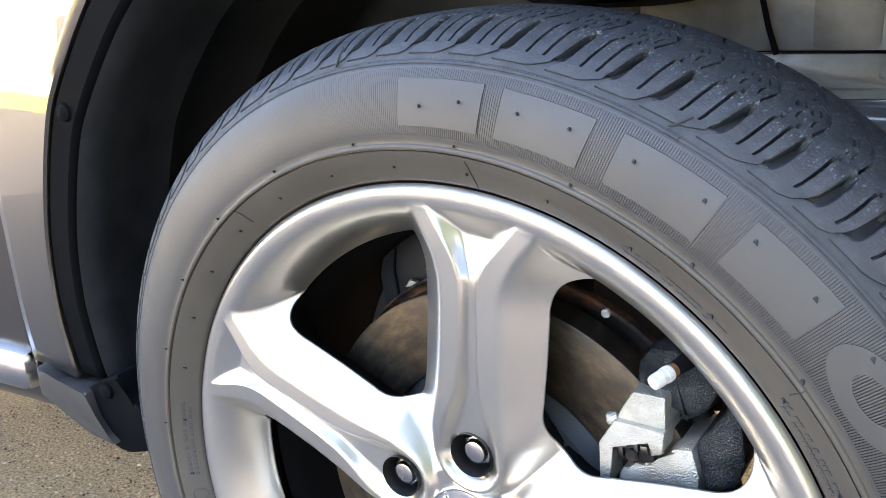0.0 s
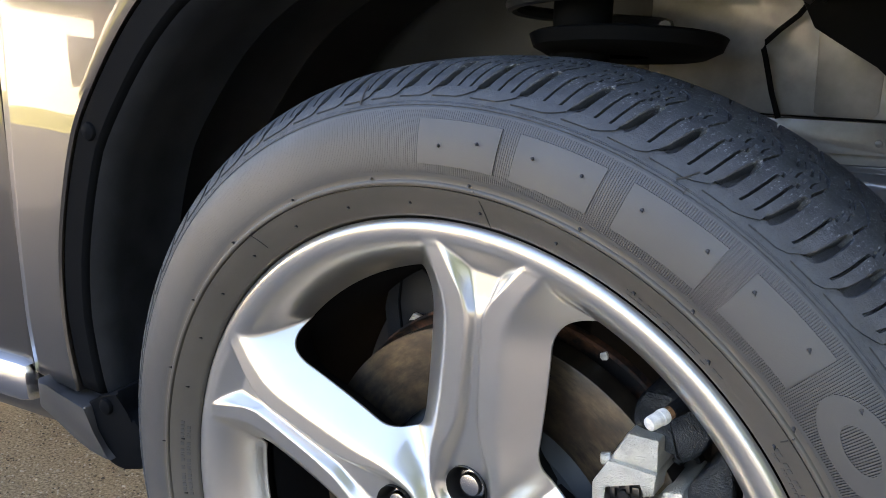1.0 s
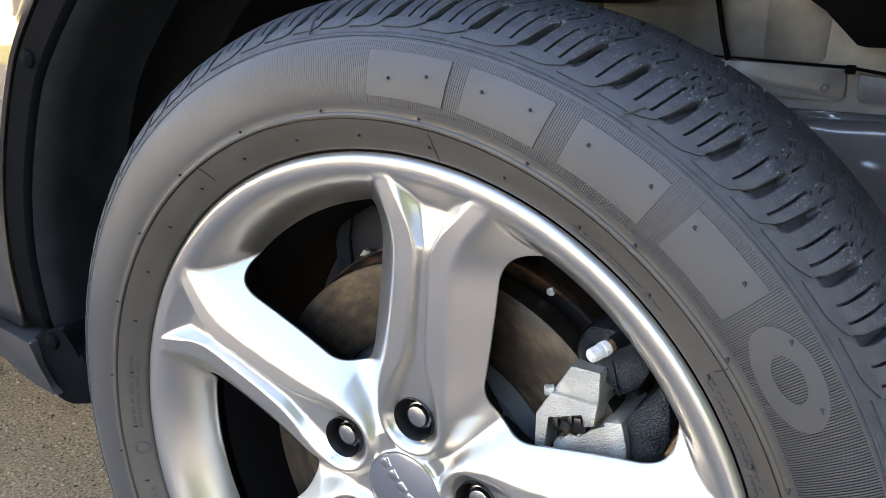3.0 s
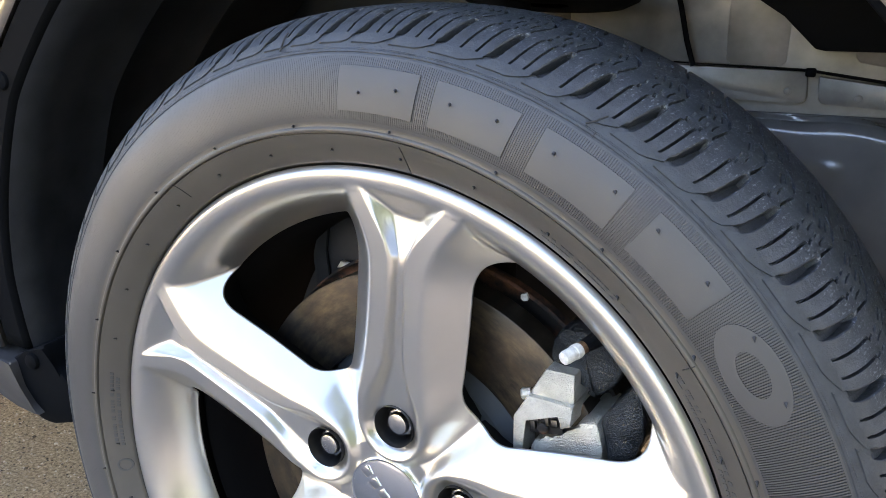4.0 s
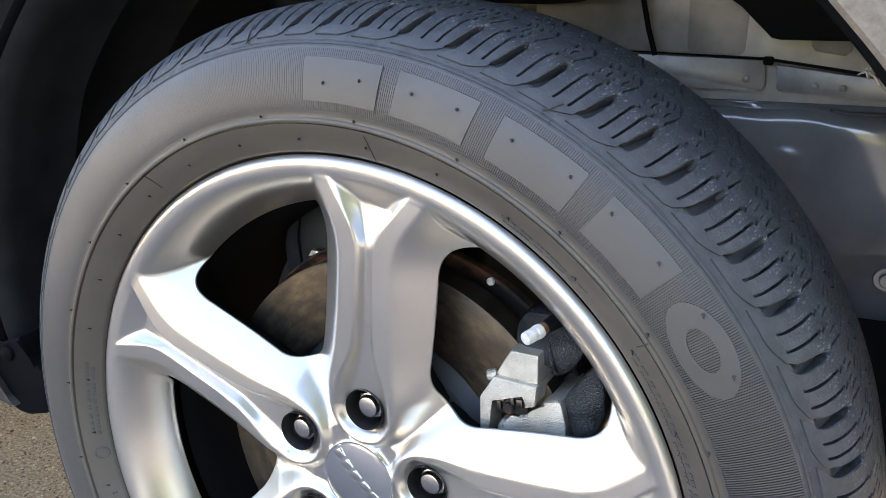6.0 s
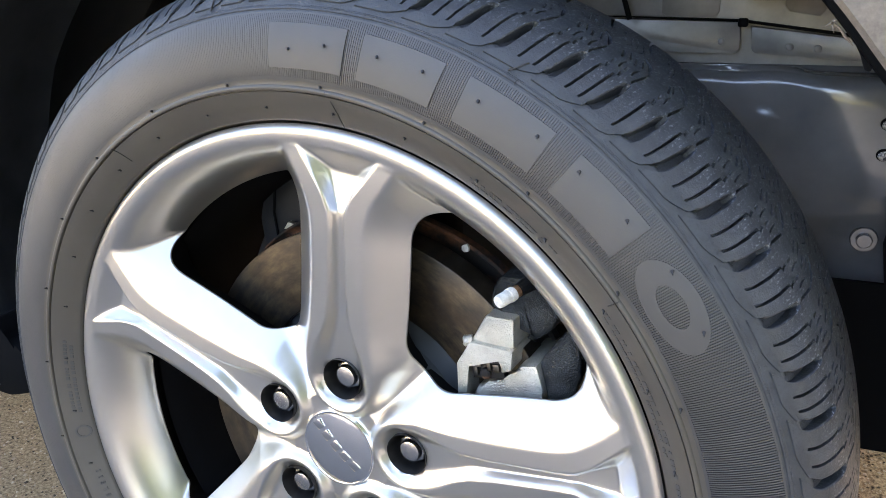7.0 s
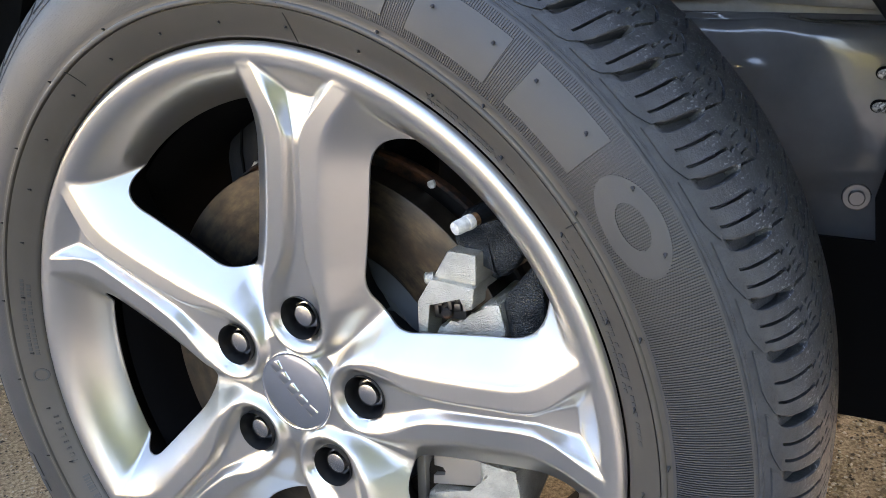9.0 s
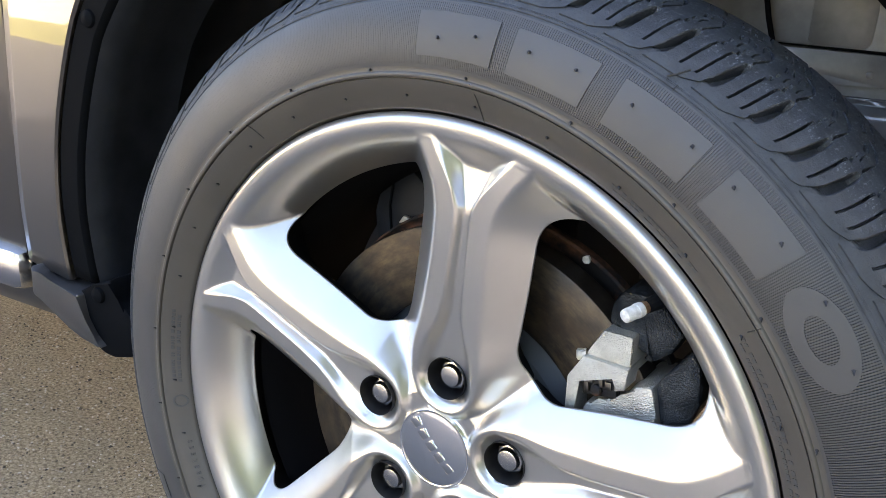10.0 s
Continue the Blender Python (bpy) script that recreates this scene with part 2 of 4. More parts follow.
def box(bm, lo, hi, bevel=0.0):
    m = Matrix.LocRotScale([(a + b) / 2 for a, b in zip(lo, hi)], None, [b - a for a, b in zip(lo, hi)])
    got = bmesh.ops.create_cube(bm, size=1.0, matrix=m)
    if bevel:
        es = list({e for v in got["verts"] for e in v.link_edges})
        bmesh.ops.bevel(bm, geom=es, offset=bevel, segments=2, affect="EDGES", profile=0.5)


def tube(bm, points, radius, sides=10):
    """A round bar along points, with ends closed."""
    pts = [Vector(p) for p in points]
    rings = []
    for i, p in enumerate(pts):
        d = (pts[min(i + 1, len(pts) - 1)] - pts[max(i - 1, 0)]).normalized()
        q = d.to_track_quat("Z", "Y")
        r = radius[i] if isinstance(radius, (list, tuple)) else radius
        rings.append([bm.verts.new(p + q @ Vector((r * math.cos(2 * math.pi * k / sides), r * math.sin(2 * math.pi * k / sides), 0))) for k in range(sides)])
    for a, b in zip(rings, rings[1:]):
        for k in range(sides):
            bm.faces.new((a[k], a[(k + 1) % sides], b[(k + 1) % sides], b[k]))
    bm.faces.new(rings[0][::-1])
    bm.faces.new(rings[-1])


def smax(a, b, k):
    h = np.maximum(k - np.abs(a - b), 0) / k
    return np.maximum(a, b) + h * h * k / 4


# ---- the wheel: local x and y in the wheel's plane, z along its axle, outwards ----
HUB_Z, STEER, ROLLED, LUG0 = 0.352, 5.0, 8.5, 74.63
sn, cs = math.sin(radians(STEER)), math.cos(radians(STEER))
along, axle, upright = Vector((cs, -sn, 0)), Vector((-sn, -cs, 0)), Vector((0, 0, 1))
wheel_turn = Matrix((along, upright, axle)).transposed().to_4x4() @ pose(0, 0, 0, 0, 0, ROLLED)
WHEEL_POSE = Matrix.Translation((0, 0, HUB_Z)) @ wheel_turn

wheel = tagged(new("wheel"), "silver five-spoke alloy wheel with a black tyre on the ground", "wheel")
wheel.empty_display_size = 0.1
wheel.matrix_basis = WHEEL_POSE

LUG_R, HOLE_R = 0.0635, 0.0168


def soft(x, xs, ys, w=0.006):
    """Interpolation with its corners rounded over w, by a bell-shaped mean."""
    offsets = np.linspace(-1.5, 1.5, 25)
    bell = np.cos(offsets * math.pi / 3.2) ** 2
    return sum(np.interp(x + o * w, xs, ys) * k for o, k in zip(offsets, bell / bell.sum()))


def half_width(rad):
    """Half the distance between a spoke's two crests."""
    return soft(rad, [0.0385, 0.0400, 0.0460, 0.0550, 0.0650, 0.080, 0.092, 0.105, 0.118, 0.140, 0.190, 0.203, 0.2135, 0.2185, 0.232, 0.247, 0.252],
                [0.0, 0.0100, 0.0195, 0.0245, 0.0255, 0.0243, 0.0205, 0.0142, 0.0104, 0.0080, 0.0066, 0.0071, 0.0108, 0.0136, 0.0230, 0.0335, 0.0370], 0.0025)


def floor_half(rad):
    """Half the width of the flat floor between the crests."""
    flat = soft(rad, [0.06, 0.105, 0.120, 0.190, 0.204, 0.221, 0.232, 0.245], [0.0190, 0.0080, 0.0040, 0.0028, 0.0042, 0.0090, 0.0120, 0.0150], 0.005)
    return np.minimum(flat, np.maximum(half_width(rad) - 0.0040, 0))


def spoke_surface(r, a):
    """Height of the wheel's face at radius r and angle a from a spoke's middle line (0 to 36 degrees)."""
    rad, lat = r * np.cos(a), r * np.sin(a)
    crest = soft(rad, [0.040, 0.060, 0.100, 0.200, 0.225, 0.250], [0.0070, 0.0085, 0.0125, 0.0222, 0.0240, 0.0248], 0.012)
    half = half_width(rad)
    lean = np.sqrt(1 + np.minimum(np.abs(half_width(rad + 0.0008) - half_width(rad - 0.0008)) / 0.0016, 4.0) ** 2)
    floor_z = soft(rad, [0.045, 0.080, 0.105, 0.120, 0.200, 0.212, 0.232], [0.000, 0.002, 0.0050, 0.0066, 0.0158, 0.0138, 0.0122], 0.005)
    d = np.where(rad < LUG_R, 0.0255 - np.hypot(rad - LUG_R, lat), (half - lat) / lean)
    width = np.where(rad < LUG_R, 0.0065, np.maximum(half - floor_half(rad), 0.0035) / lean)
    wall = crest + 0.0008 - (crest - floor_z) * d / width
    bowl = smax(wall, floor_z, 0.0016)
    bowl = np.where(r > 0.2, smax(bowl, 0.0250 - 0.72 * (0.2485 - r), 0.0012), bowl)
    e = -d
    wide = sum(half_width(rad + o) for o in np.linspace(-0.026, 0.026, 25)) / 25
    near_hub = np.clip((0.098 - rad) / 0.030, 0, 1)
    near_hub = near_hub * near_hub * (3 - 2 * near_hub)
    even = sum(half_width(rad + o) for o in np.linspace(-0.012, 0.012, 17)) / 17
    away = e * near_hub - smax(even - lat, wide - lat - 0.002, 0.008) * (1 - near_hub)
    flat_band = soft(rad, [0.05, 0.09, 0.125, 0.20, 0.245], [0.0008, 0.0050, 0.0110, 0.0115, 0.0125], 0.014)
    steep, turn = soft(rad, [0.06, 0.10], [1.3, 0.86], 0.014), soft(rad, [0.06, 0.10], [0.0022, 0.0045], 0.014)
    face = crest - 0.07 * away - steep * (np.sqrt(np.maximum(away - flat_band, 0) ** 2 + turn ** 2) - turn)
    z = -smax(-bowl, -face, 0.0026)
    hub = 0.0010 - 0.32 * np.maximum(r - 0.046, 0)
    z = np.where(d < 0, smax(z, hub, 0.003 + 0.004 * np.clip((r - 0.060) / 0.03, 0, 1)), z)
    lip = np.where(r > 0.2555, 0.0256 - 110.0 * (r - 0.2555) ** 2, 0.0256 - 0.0440 * (np.maximum(0.2555 - r, 0) / 0.0335) ** 2.15)
    k = np.clip((0.003 - d) / 0.003, 0, 1)
    z = z * (1 - k) + smax(z, lip, 0.003) * k
    w = np.clip((r - 0.2455) / 0.0060, 0, 1)
    w = w * w * (3 - 2 * w)
    return z * (1 - w) + lip * w


def window_gap(r, a):
    """Signed distance to the openings between the spokes: below 0 inside."""
    lat = r * np.sin(a)
    side = 0.0468 - lat
    gap = smax(side, r - 0.2220, 0.032)
    gap = smax(gap, 0.1005 - r, 0.020)
    hole = np.sqrt(r * r + LUG_R ** 2 - 2 * r * LUG_R * np.cos(a)) - HOLE_R
    return np.minimum(gap, hole)


def build_rim():
    rr = np.concatenate([np.linspace(0.0325, 0.060, 56), np.linspace(0.060, 0.190, 96)[1:], np.linspace(0.190, 0.2605, 84)[1:]])
    nr = len(rr) - 1
    lines = []
    for at_r in rr:
        r = max(at_r, 0.046)
        crest_a = 0.05
        for _ in range(12):
            crest_a = 0.5 * crest_a + 0.5 * math.asin(min(0.6, float(half_width(r * math.cos(crest_a))) / r))
        crest_a = max(crest_a, 0.012)
        flat_a = min(max(float(floor_half(r * math.cos(crest_a))) / r, 0.25 * crest_a), 0.85 * crest_a)
        stops = [0.0, flat_a, crest_a - 0.0035 / r, crest_a + 0.0040 / r, crest_a + 0.0100 / r, crest_a + 0.0190 / r, radians(36)]
        for k in range(1, len(stops) - 1):
            stops[k] = min(max(stops[k], stops[k - 1] + 0.0008), radians(36) - 0.02 * (len(stops) - k))
        row = [np.linspace(p, q, n, endpoint=False) for p, q, n in zip(stops, stops[1:], (6, 5, 13, 5, 6, 36))]
        lines.append(np.concatenate(row + [[radians(36)]]))
    A = np.array(lines)
    na = A.shape[1] - 1
    R = np.repeat(rr[:, None], na + 1, axis=1)
    mid = window_gap((R[:-1, :-1] + R[1:, 1:]) / 2, (A[:-1, :-1] + A[1:, 1:]) / 2)
    keep = mid > 0
    uses, owned = np.zeros(R.shape, int), np.zeros(R.shape, int)
    for di in (0, 1):
        for dj in (0, 1):
            uses[di:nr + di, dj:na + dj] += keep
            owned[di:nr + di, dj:na + dj] += 1
    rim_edge = (uses > 0) & (uses < owned)
    for _ in range(6):
        g = window_gap(R, A)
        gr = (window_gap(R + 1e-5, A) - window_gap(R - 1e-5, A)) / 2e-5
        ga = (window_gap(R, A + 1e-4) - window_gap(R, A - 1e-4)) / 2e-4 / R
        n2 = np.maximum(gr ** 2 + ga ** 2, 0.1)
        step = np.where(rim_edge, np.clip(g / n2, -0.002, 0.002), 0)
        R = R - step * gr
        moved = A - step * ga / R
        A = np.where((A > 1e-6) & (A < radians(36) - 1e-6), np.clip(moved, 0, radians(36)), A)
    Z = spoke_surface(R, A)
    gr = (window_gap(R + 1e-5, A) - window_gap(R - 1e-5, A)) / 2e-5
    ga = (window_gap(R, A + 1e-4) - window_gap(R, A - 1e-4)) / 2e-4 / R
    verts, faces, under, index = [], [], [], {}

    def vert(x, y, z):
        key = (round(x, 6), round(y, 6), round(z, 6))
        if key not in index:
            index[key] = len(verts)
            verts.append((x, y, z))
        return index[key]

    edge_pairs = []
    for i in range(nr):
        for j in range(na):
            if keep[i, j]:
                for (p, q), out in ((((i, j), (i + 1, j)), (i, j - 1)), (((i, j + 1), (i + 1, j + 1)), (i, j + 1)),
                                    (((i, j), (i, j + 1)), (i - 1, j)), (((i + 1, j), (i + 1, j + 1)), (i + 1, j))):
                    if 0 <= out[0] < nr and 0 <= out[1] < na and not keep[out]:
                        edge_pairs.append((p, q))
    for k in range(5):
        for s in (1, -1):
            base = radians(LUG0 + 72 * k)
            grid = {}

            def at(i, j, drop=0.0, inset=0.0):
                a = base + s * (A[i, j] + inset * ga[i, j] / R[i, j])
                q = R[i, j] + inset * gr[i, j]
                return vert(q * math.cos(a), q * math.sin(a), Z[i, j] - drop)

            for i in range(nr):
                for j in range(na):
                    if keep[i, j]:
                        f = (at(i, j), at(i + 1, j), at(i + 1, j + 1), at(i, j + 1))
                        faces.append(f if s == 1 else f[::-1])
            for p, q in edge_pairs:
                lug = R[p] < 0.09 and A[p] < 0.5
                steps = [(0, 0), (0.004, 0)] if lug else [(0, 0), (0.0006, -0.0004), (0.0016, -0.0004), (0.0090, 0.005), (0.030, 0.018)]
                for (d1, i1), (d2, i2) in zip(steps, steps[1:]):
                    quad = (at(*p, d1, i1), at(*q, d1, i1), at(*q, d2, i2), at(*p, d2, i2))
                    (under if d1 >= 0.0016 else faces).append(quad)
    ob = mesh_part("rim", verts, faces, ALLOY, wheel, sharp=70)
    # Backs of the spokes get near-black colour in place of shade.
    mesh_part("spoke_underside", verts, under, BARREL, ob, "back of the spokes, shade put in as black", sharp=70)
    return ob


build_rim()
bead = [(0.2450, 0.006), (0.2570, 0.0175), (0.2615, 0.0215), (0.2605, 0.0229)]
mesh_part("bead_flange", *revolve(bead, 160), ALLOY, wheel)
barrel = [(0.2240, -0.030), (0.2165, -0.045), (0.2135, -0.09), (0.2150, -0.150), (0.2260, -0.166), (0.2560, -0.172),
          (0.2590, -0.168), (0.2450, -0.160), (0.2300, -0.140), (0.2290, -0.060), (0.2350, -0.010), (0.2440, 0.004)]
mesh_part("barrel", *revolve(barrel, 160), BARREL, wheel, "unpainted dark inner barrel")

# centre cap, with plain raised bars where the maker's letters stand
capob = mesh_part("center_cap", *revolve([(0.0, 0.0065)] + [(q, 0.0065 - q * q / 0.33) for q in np.linspace(0.002, 0.0285, 14)] + [(0.0305, 0.0036), (0.0312, 0.0040), (0.0322, 0.0040), (0.0328, 0.0030), (0.0328, -0.01)], 72), CAP, wheel, "dark chrome centre cap")
for k in range(5):
    bm = bmesh.new()
    w = 0.0043
    prism(bm, [(-w, -0.0036), (w * 0.8, -0.0036), (w, 0.0036), (-w * 0.8, 0.0036)], 0.0, 0.0011, 0.0003)
    bar = part("bar", bm, CHROME, capob)
    s = (k - 2) * 0.0108
    bar.matrix_basis = pose(s * 0.62, -s * 0.78 + 0.004, 0.0063 - (s * s + 0.00002) / 0.33, 0, 0, -52)


def build_nut():
    bm = bmesh.new()
    hexagon = [(0.0122 * math.cos(math.pi / 3 * k), 0.0122 * math.sin(math.pi / 3 * k)) for k in range(6)]
    prism(bm, hexagon, -0.030, -0.0045, 0.0012)
    v, f = revolve([(0.0, 0.0), (0.0065, -0.0001), (0.0080, -0.0006), (0.0088, -0.0018), (0.0091, -0.0040), (0.0094, -0.0065)], 28)
    made = [bm.verts.new(p) for p in v]
    for q in f:
        bm.faces.new([made[i] for i in dict.fromkeys(q)])
    v, f = revolve([(0.0100, -0.022), (0.0140, -0.0265), (0.0142, -0.030)], 28)
    made = [bm.verts.new(p) for p in v]
    for q in f:
        bm.faces.new([made[i] for i in q])
    return part("lug_nut", bm, STEEL, wheel, "grey steel lug nut with a domed top")


nut = build_nut()
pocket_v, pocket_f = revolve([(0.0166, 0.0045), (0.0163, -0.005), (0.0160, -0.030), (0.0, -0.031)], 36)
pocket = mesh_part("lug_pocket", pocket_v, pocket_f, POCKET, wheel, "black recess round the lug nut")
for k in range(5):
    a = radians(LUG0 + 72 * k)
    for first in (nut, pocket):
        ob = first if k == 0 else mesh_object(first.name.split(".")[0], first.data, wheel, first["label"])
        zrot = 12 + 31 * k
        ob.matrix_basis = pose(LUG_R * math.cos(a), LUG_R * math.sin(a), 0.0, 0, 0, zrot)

# valve stem
bm = bmesh.new()
tube(bm, [(0.1810, 0.1385, -0.013), (0.1765, 0.1375, 0.001), (0.1745, 0.1370, 0.007)], [0.0062, 0.0050, 0.0046])
valve = part("valve_stem", bm, BLACK, wheel)
bm = bmesh.new()
tube(bm, [(0.1745, 0.1370, 0.007), (0.1728, 0.1364, 0.0105)], 0.0042)
part("brass_neck", bm, BRASS, valve, "tarnished brass neck")
bm = bmesh.new()
cp = [Vector((0.1728, 0.1364, 0.0105)).lerp(Vector((0.1668, 0.1346, 0.0240)), q) for q in (0, 0.12, 0.3, 0.33, 0.8, 0.93, 1.0)]
tube(bm, cp, [0.0046, 0.0049, 0.0049, 0.0045, 0.0045, 0.0041, 0.0022], 16)
part("valve_cap", bm, VALVE, valve, "pale grey plastic valve cap")

# ---- tyre ----
MIDZ = -0.072
outer_side = [(0.2570, 0.0080), (0.2618, 0.0130), (0.2630, 0.0205), (0.2636, 0.0232), (0.2644, 0.0243), (0.2658, 0.0253), (0.2695, 0.0283), (0.2760, 0.0326), (0.2838, 0.0368), (0.2847, 0.0371), (0.2850, 0.0355), (0.2855, 0.0355), (0.2859, 0.0386),
              (0.2868, 0.0391), (0.2880, 0.0391), (0.2888, 0.0386), (0.2893, 0.0378), (0.2905, 0.0376), (0.2925, 0.0380)]
band = [(0.2925, 0.0380), (0.2950, 0.0384), (0.3000, 0.0386), (0.3060, 0.0382), (0.3120, 0.0374), (0.3180, 0.0363), (0.3240, 0.0348), (0.3300, 0.0326), (0.3345, 0.0303)]
shoulder = [(0.3345, 0.0303), (0.3356, 0.0296), (0.3363, 0.0298), (0.3375, 0.0292), (0.3380, 0.0280), (0.3392, 0.0274), (0.3418, 0.0261), (0.3460, 0.0235), (0.3472, 0.0215), (0.3472, 0.0180), (0.3476, 0.0140), (0.3485, 0.0062),
            (0.3515, -0.0080), (0.3535, -0.0400), (0.3540, MIDZ)]
back = [(r, 2 * MIDZ - z) for r, z in (outer_side + band[1:] + shoulder[1:])][::-1]
tyre = mesh_part("tyre", *revolve(outer_side, 220), BEAD_RUBBER, wheel, "black rubber tyre with raised blank blocks")
mesh_part("side_band", *revolve(band, 300), RUBBER, tyre)


def build_ribs(count):
    """Fine radial ribs round the side, in one mesh."""
    line = [(0.2945, 0.0), *band[1:-1], (0.3335, 0.0)]
    line = [(r, float(np.interp(r, [p[0] for p in band], [p[1] for p in band]))) for r, _ in line]
    verts, faces, m = [], [], len(line)
    for k in range(count):
        n0 = len(verts)
        lift = float(np.interp((360.0 * k / count + 90) % 360, [20, 60, 115, 140, 160, 178, 198], [0.0011, 0.0011, 0.0009, 0.0006, 0.00032, 0.00014, 0.00003]))
        for da, dz in ((-0.33, -0.0004), (-0.20, lift), (0.20, lift), (0.33, -0.0004)):
            a = 2 * math.pi * (k + da) / count
            verts += [(r * math.cos(a), r * math.sin(a), z + dz) for r, z in line]
        for c in range(3):
            faces += [(n0 + c * m + j, n0 + c * m + j + 1, n0 + (c + 1) * m + j + 1, n0 + (c + 1) * m + j) for j in range(m - 1)]
    return mesh_part("side_ribs", verts, faces, RUBBER, tyre, "fine radial ribs", sharp=25)


tagged(build_ribs(1340), kind="stuff")
mesh_part("carcass", *revolve(shoulder + back[1:], 220), TREAD, tyre)


def side_z(r):
    pr = outer_side + band[1:] + shoulder[1:6]
    return float(np.interp(r, [p[0] for p in pr], [p[1] for p in pr]))


def on_side(name, outline, mat, parent, raise_by=0.0012, cols=14, rows=5):
    """A raised patch on the tyre's side. outline(u, v) gives degrees and radius."""
    verts, faces = [], []
    for i in range(cols + 1):
        for j in range(rows + 1):
            a, r = outline(i / cols, j / rows)
            a = radians(a)
            verts.append((r * math.cos(a), r * math.sin(a), side_z(r) + raise_by))
    w = rows + 1
    for i in range(cols):
        for j in range(rows):
            faces.append((i * w + j, (i + 1) * w + j, (i + 1) * w + j + 1, i * w + j + 1))
    rim = [i * w for i in range(cols + 1)] + [cols * w + j for j in range(1, w)] + [i * w + rows for i in range(cols - 1, -1, -1)] + [j for j in range(rows - 1, 0, -1)]
    n0 = len(verts)
    for q in rim:
        x, y, z = verts[q]
        verts.append((x, y, z - raise_by - 0.0004))
    for k in range(len(rim)):
        k2 = (k + 1) % len(rim)
        faces.append((rim[k], n0 + k, n0 + k2, rim[k2]))
    return mesh_part(name, verts, faces, mat, parent, sharp=30)


# five plain raised blocks where the maker's name stands, the last an oval ring
BLOCKS = [(83.0, 72.6, 0.0), (70.5, 60.5, 0.2), (57.5, 46.9, -0.1), (44.0, 34.3, 0.1)]
for a1, a2, slope in BLOCKS:
    on_side("raised_block", lambda u, v: (a1 + (a2 - a1) * (u * (1 - 0.10 * abs(slope)) + 0.10 * slope * v), 0.3005 + 0.0275 * v), RUBBER, tyre)


# two small plain blocks farther round, where the size code begins
for a1, a2, r0, height in ((-161.2, -165.4, 0.3165, 0.0135), (-158.2, -160.4, 0.3180, 0.0125)):
    on_side("raised_block", lambda u, v: (a1 + (a2 - a1) * (u + 0.16 * (v - 0.5)), r0 + height * v), RUBBER, tyre, 0.0009, 6, 4)


def oval(u, v):
    t = 2 * math.pi * u
    k = 0.46 + 0.54 * v
    r = 0.3135 + 0.0150 * k * math.sin(t)
    return 26.6 + math.degrees(0.0300 * k * math.cos(t) / 0.3135), r


on_side("raised_oval", oval, RUBBER, tyre, cols=40, rows=3)

pip_v, pip_f = revolve([(0.0, 0.0034), (0.00035, 0.0033), (0.0006, 0.0012), (0.0013, -0.0002)], 8)
pip_mesh = None


def side_pip(a, r, lift=0.0):
    """A moulding nub on the tyre's side."""
    global pip_mesh
    if pip_mesh is None:
        ob = mesh_part("mould_nub", pip_v, pip_f, POCKET, tyre)
        pip_mesh = ob.data
    else:
        ob = mesh_object("mould_nub", pip_mesh, tyre)
    ob.matrix_basis = pose(r * math.cos(radians(a)), r * math.sin(radians(a)), side_z(r) + lift, 25, 0, a)


for a, r in ((80.1, 0.3121), (75.2, 0.3164), (68.3, 0.3170), (62.6, 0.3185), (55.6, 0.3180), (48.4, 0.3205), (42.9, 0.3205), (36.2, 0.3210), (29.7, 0.3235), (23.0, 0.3210)):
    side_pip(a, r, 0.0012)
for k in range(32):
    side_pip(LUG0 - 0.2 + 11.25 * k, 0.2735)
for k in range(24):
    side_pip(LUG0 + 1.0 + 15 * k, 0.2905)


def side_seam(a, r0, r1, sway):
    """A thin radial mould seam."""
    bm = bmesh.new()
    pts = []
    for k in range(9):
        r = r0 + (r1 - r0) * k / 8
        b = radians(a + sway * (k / 8) ** 2)
        pts.append((r * math.cos(b), r * math.sin(b), side_z(r) + 0.0001))
    tube(bm, pts, 0.0004, 6)
    return part("mould_seam", bm, POCKET, tyre)


side_seam(LUG0 - 1.2, 0.2640, 0.2880, 1.4)
side_seam(LUG0 - 44.9, 0.2790, 0.2885, 0.0)
side_seam(LUG0 + 41.5, 0.2720, 0.2860, 0.6)
side_seam(LUG0 - 21.2, 0.3350, 0.3385, 0.0)


def side_bars(a0, a1, r, height, seed):
    """Small raised bars where fine print cannot be read."""
    rng = random.Random(seed)
    bm = bmesh.new()
    a, way = a0, 1 if a1 > a0 else -1
    while (a1 - a) * way > 0:
        w = rng.uniform(0.25, 0.75)
        b = a + way * w
        lo, hi = sorted((a, b))
        quad = []
        for t, q in ((lo, r - height / 2), (hi, r - height / 2), (hi, r + height / 2), (lo, r + height / 2)):
            quad.append((q * math.cos(radians(t)), q * math.sin(radians(t)), side_z(q)))
        low = [bm.verts.new((x, y, z - 0.0003)) for x, y, z in quad]
        high = [bm.verts.new((x, y, z + 0.0004)) for x, y, z in quad]
        bm.faces.new(high)
        for k in range(4):
            bm.faces.new((low[k], low[(k + 1) % 4], high[(k + 1) % 4], high[k]))
        a = b + way * rng.choice((0.18, 0.22, 0.22, 0.8))
    return part("fine_print", bm, RUBBER, tyre, "small raised bars of fine print")


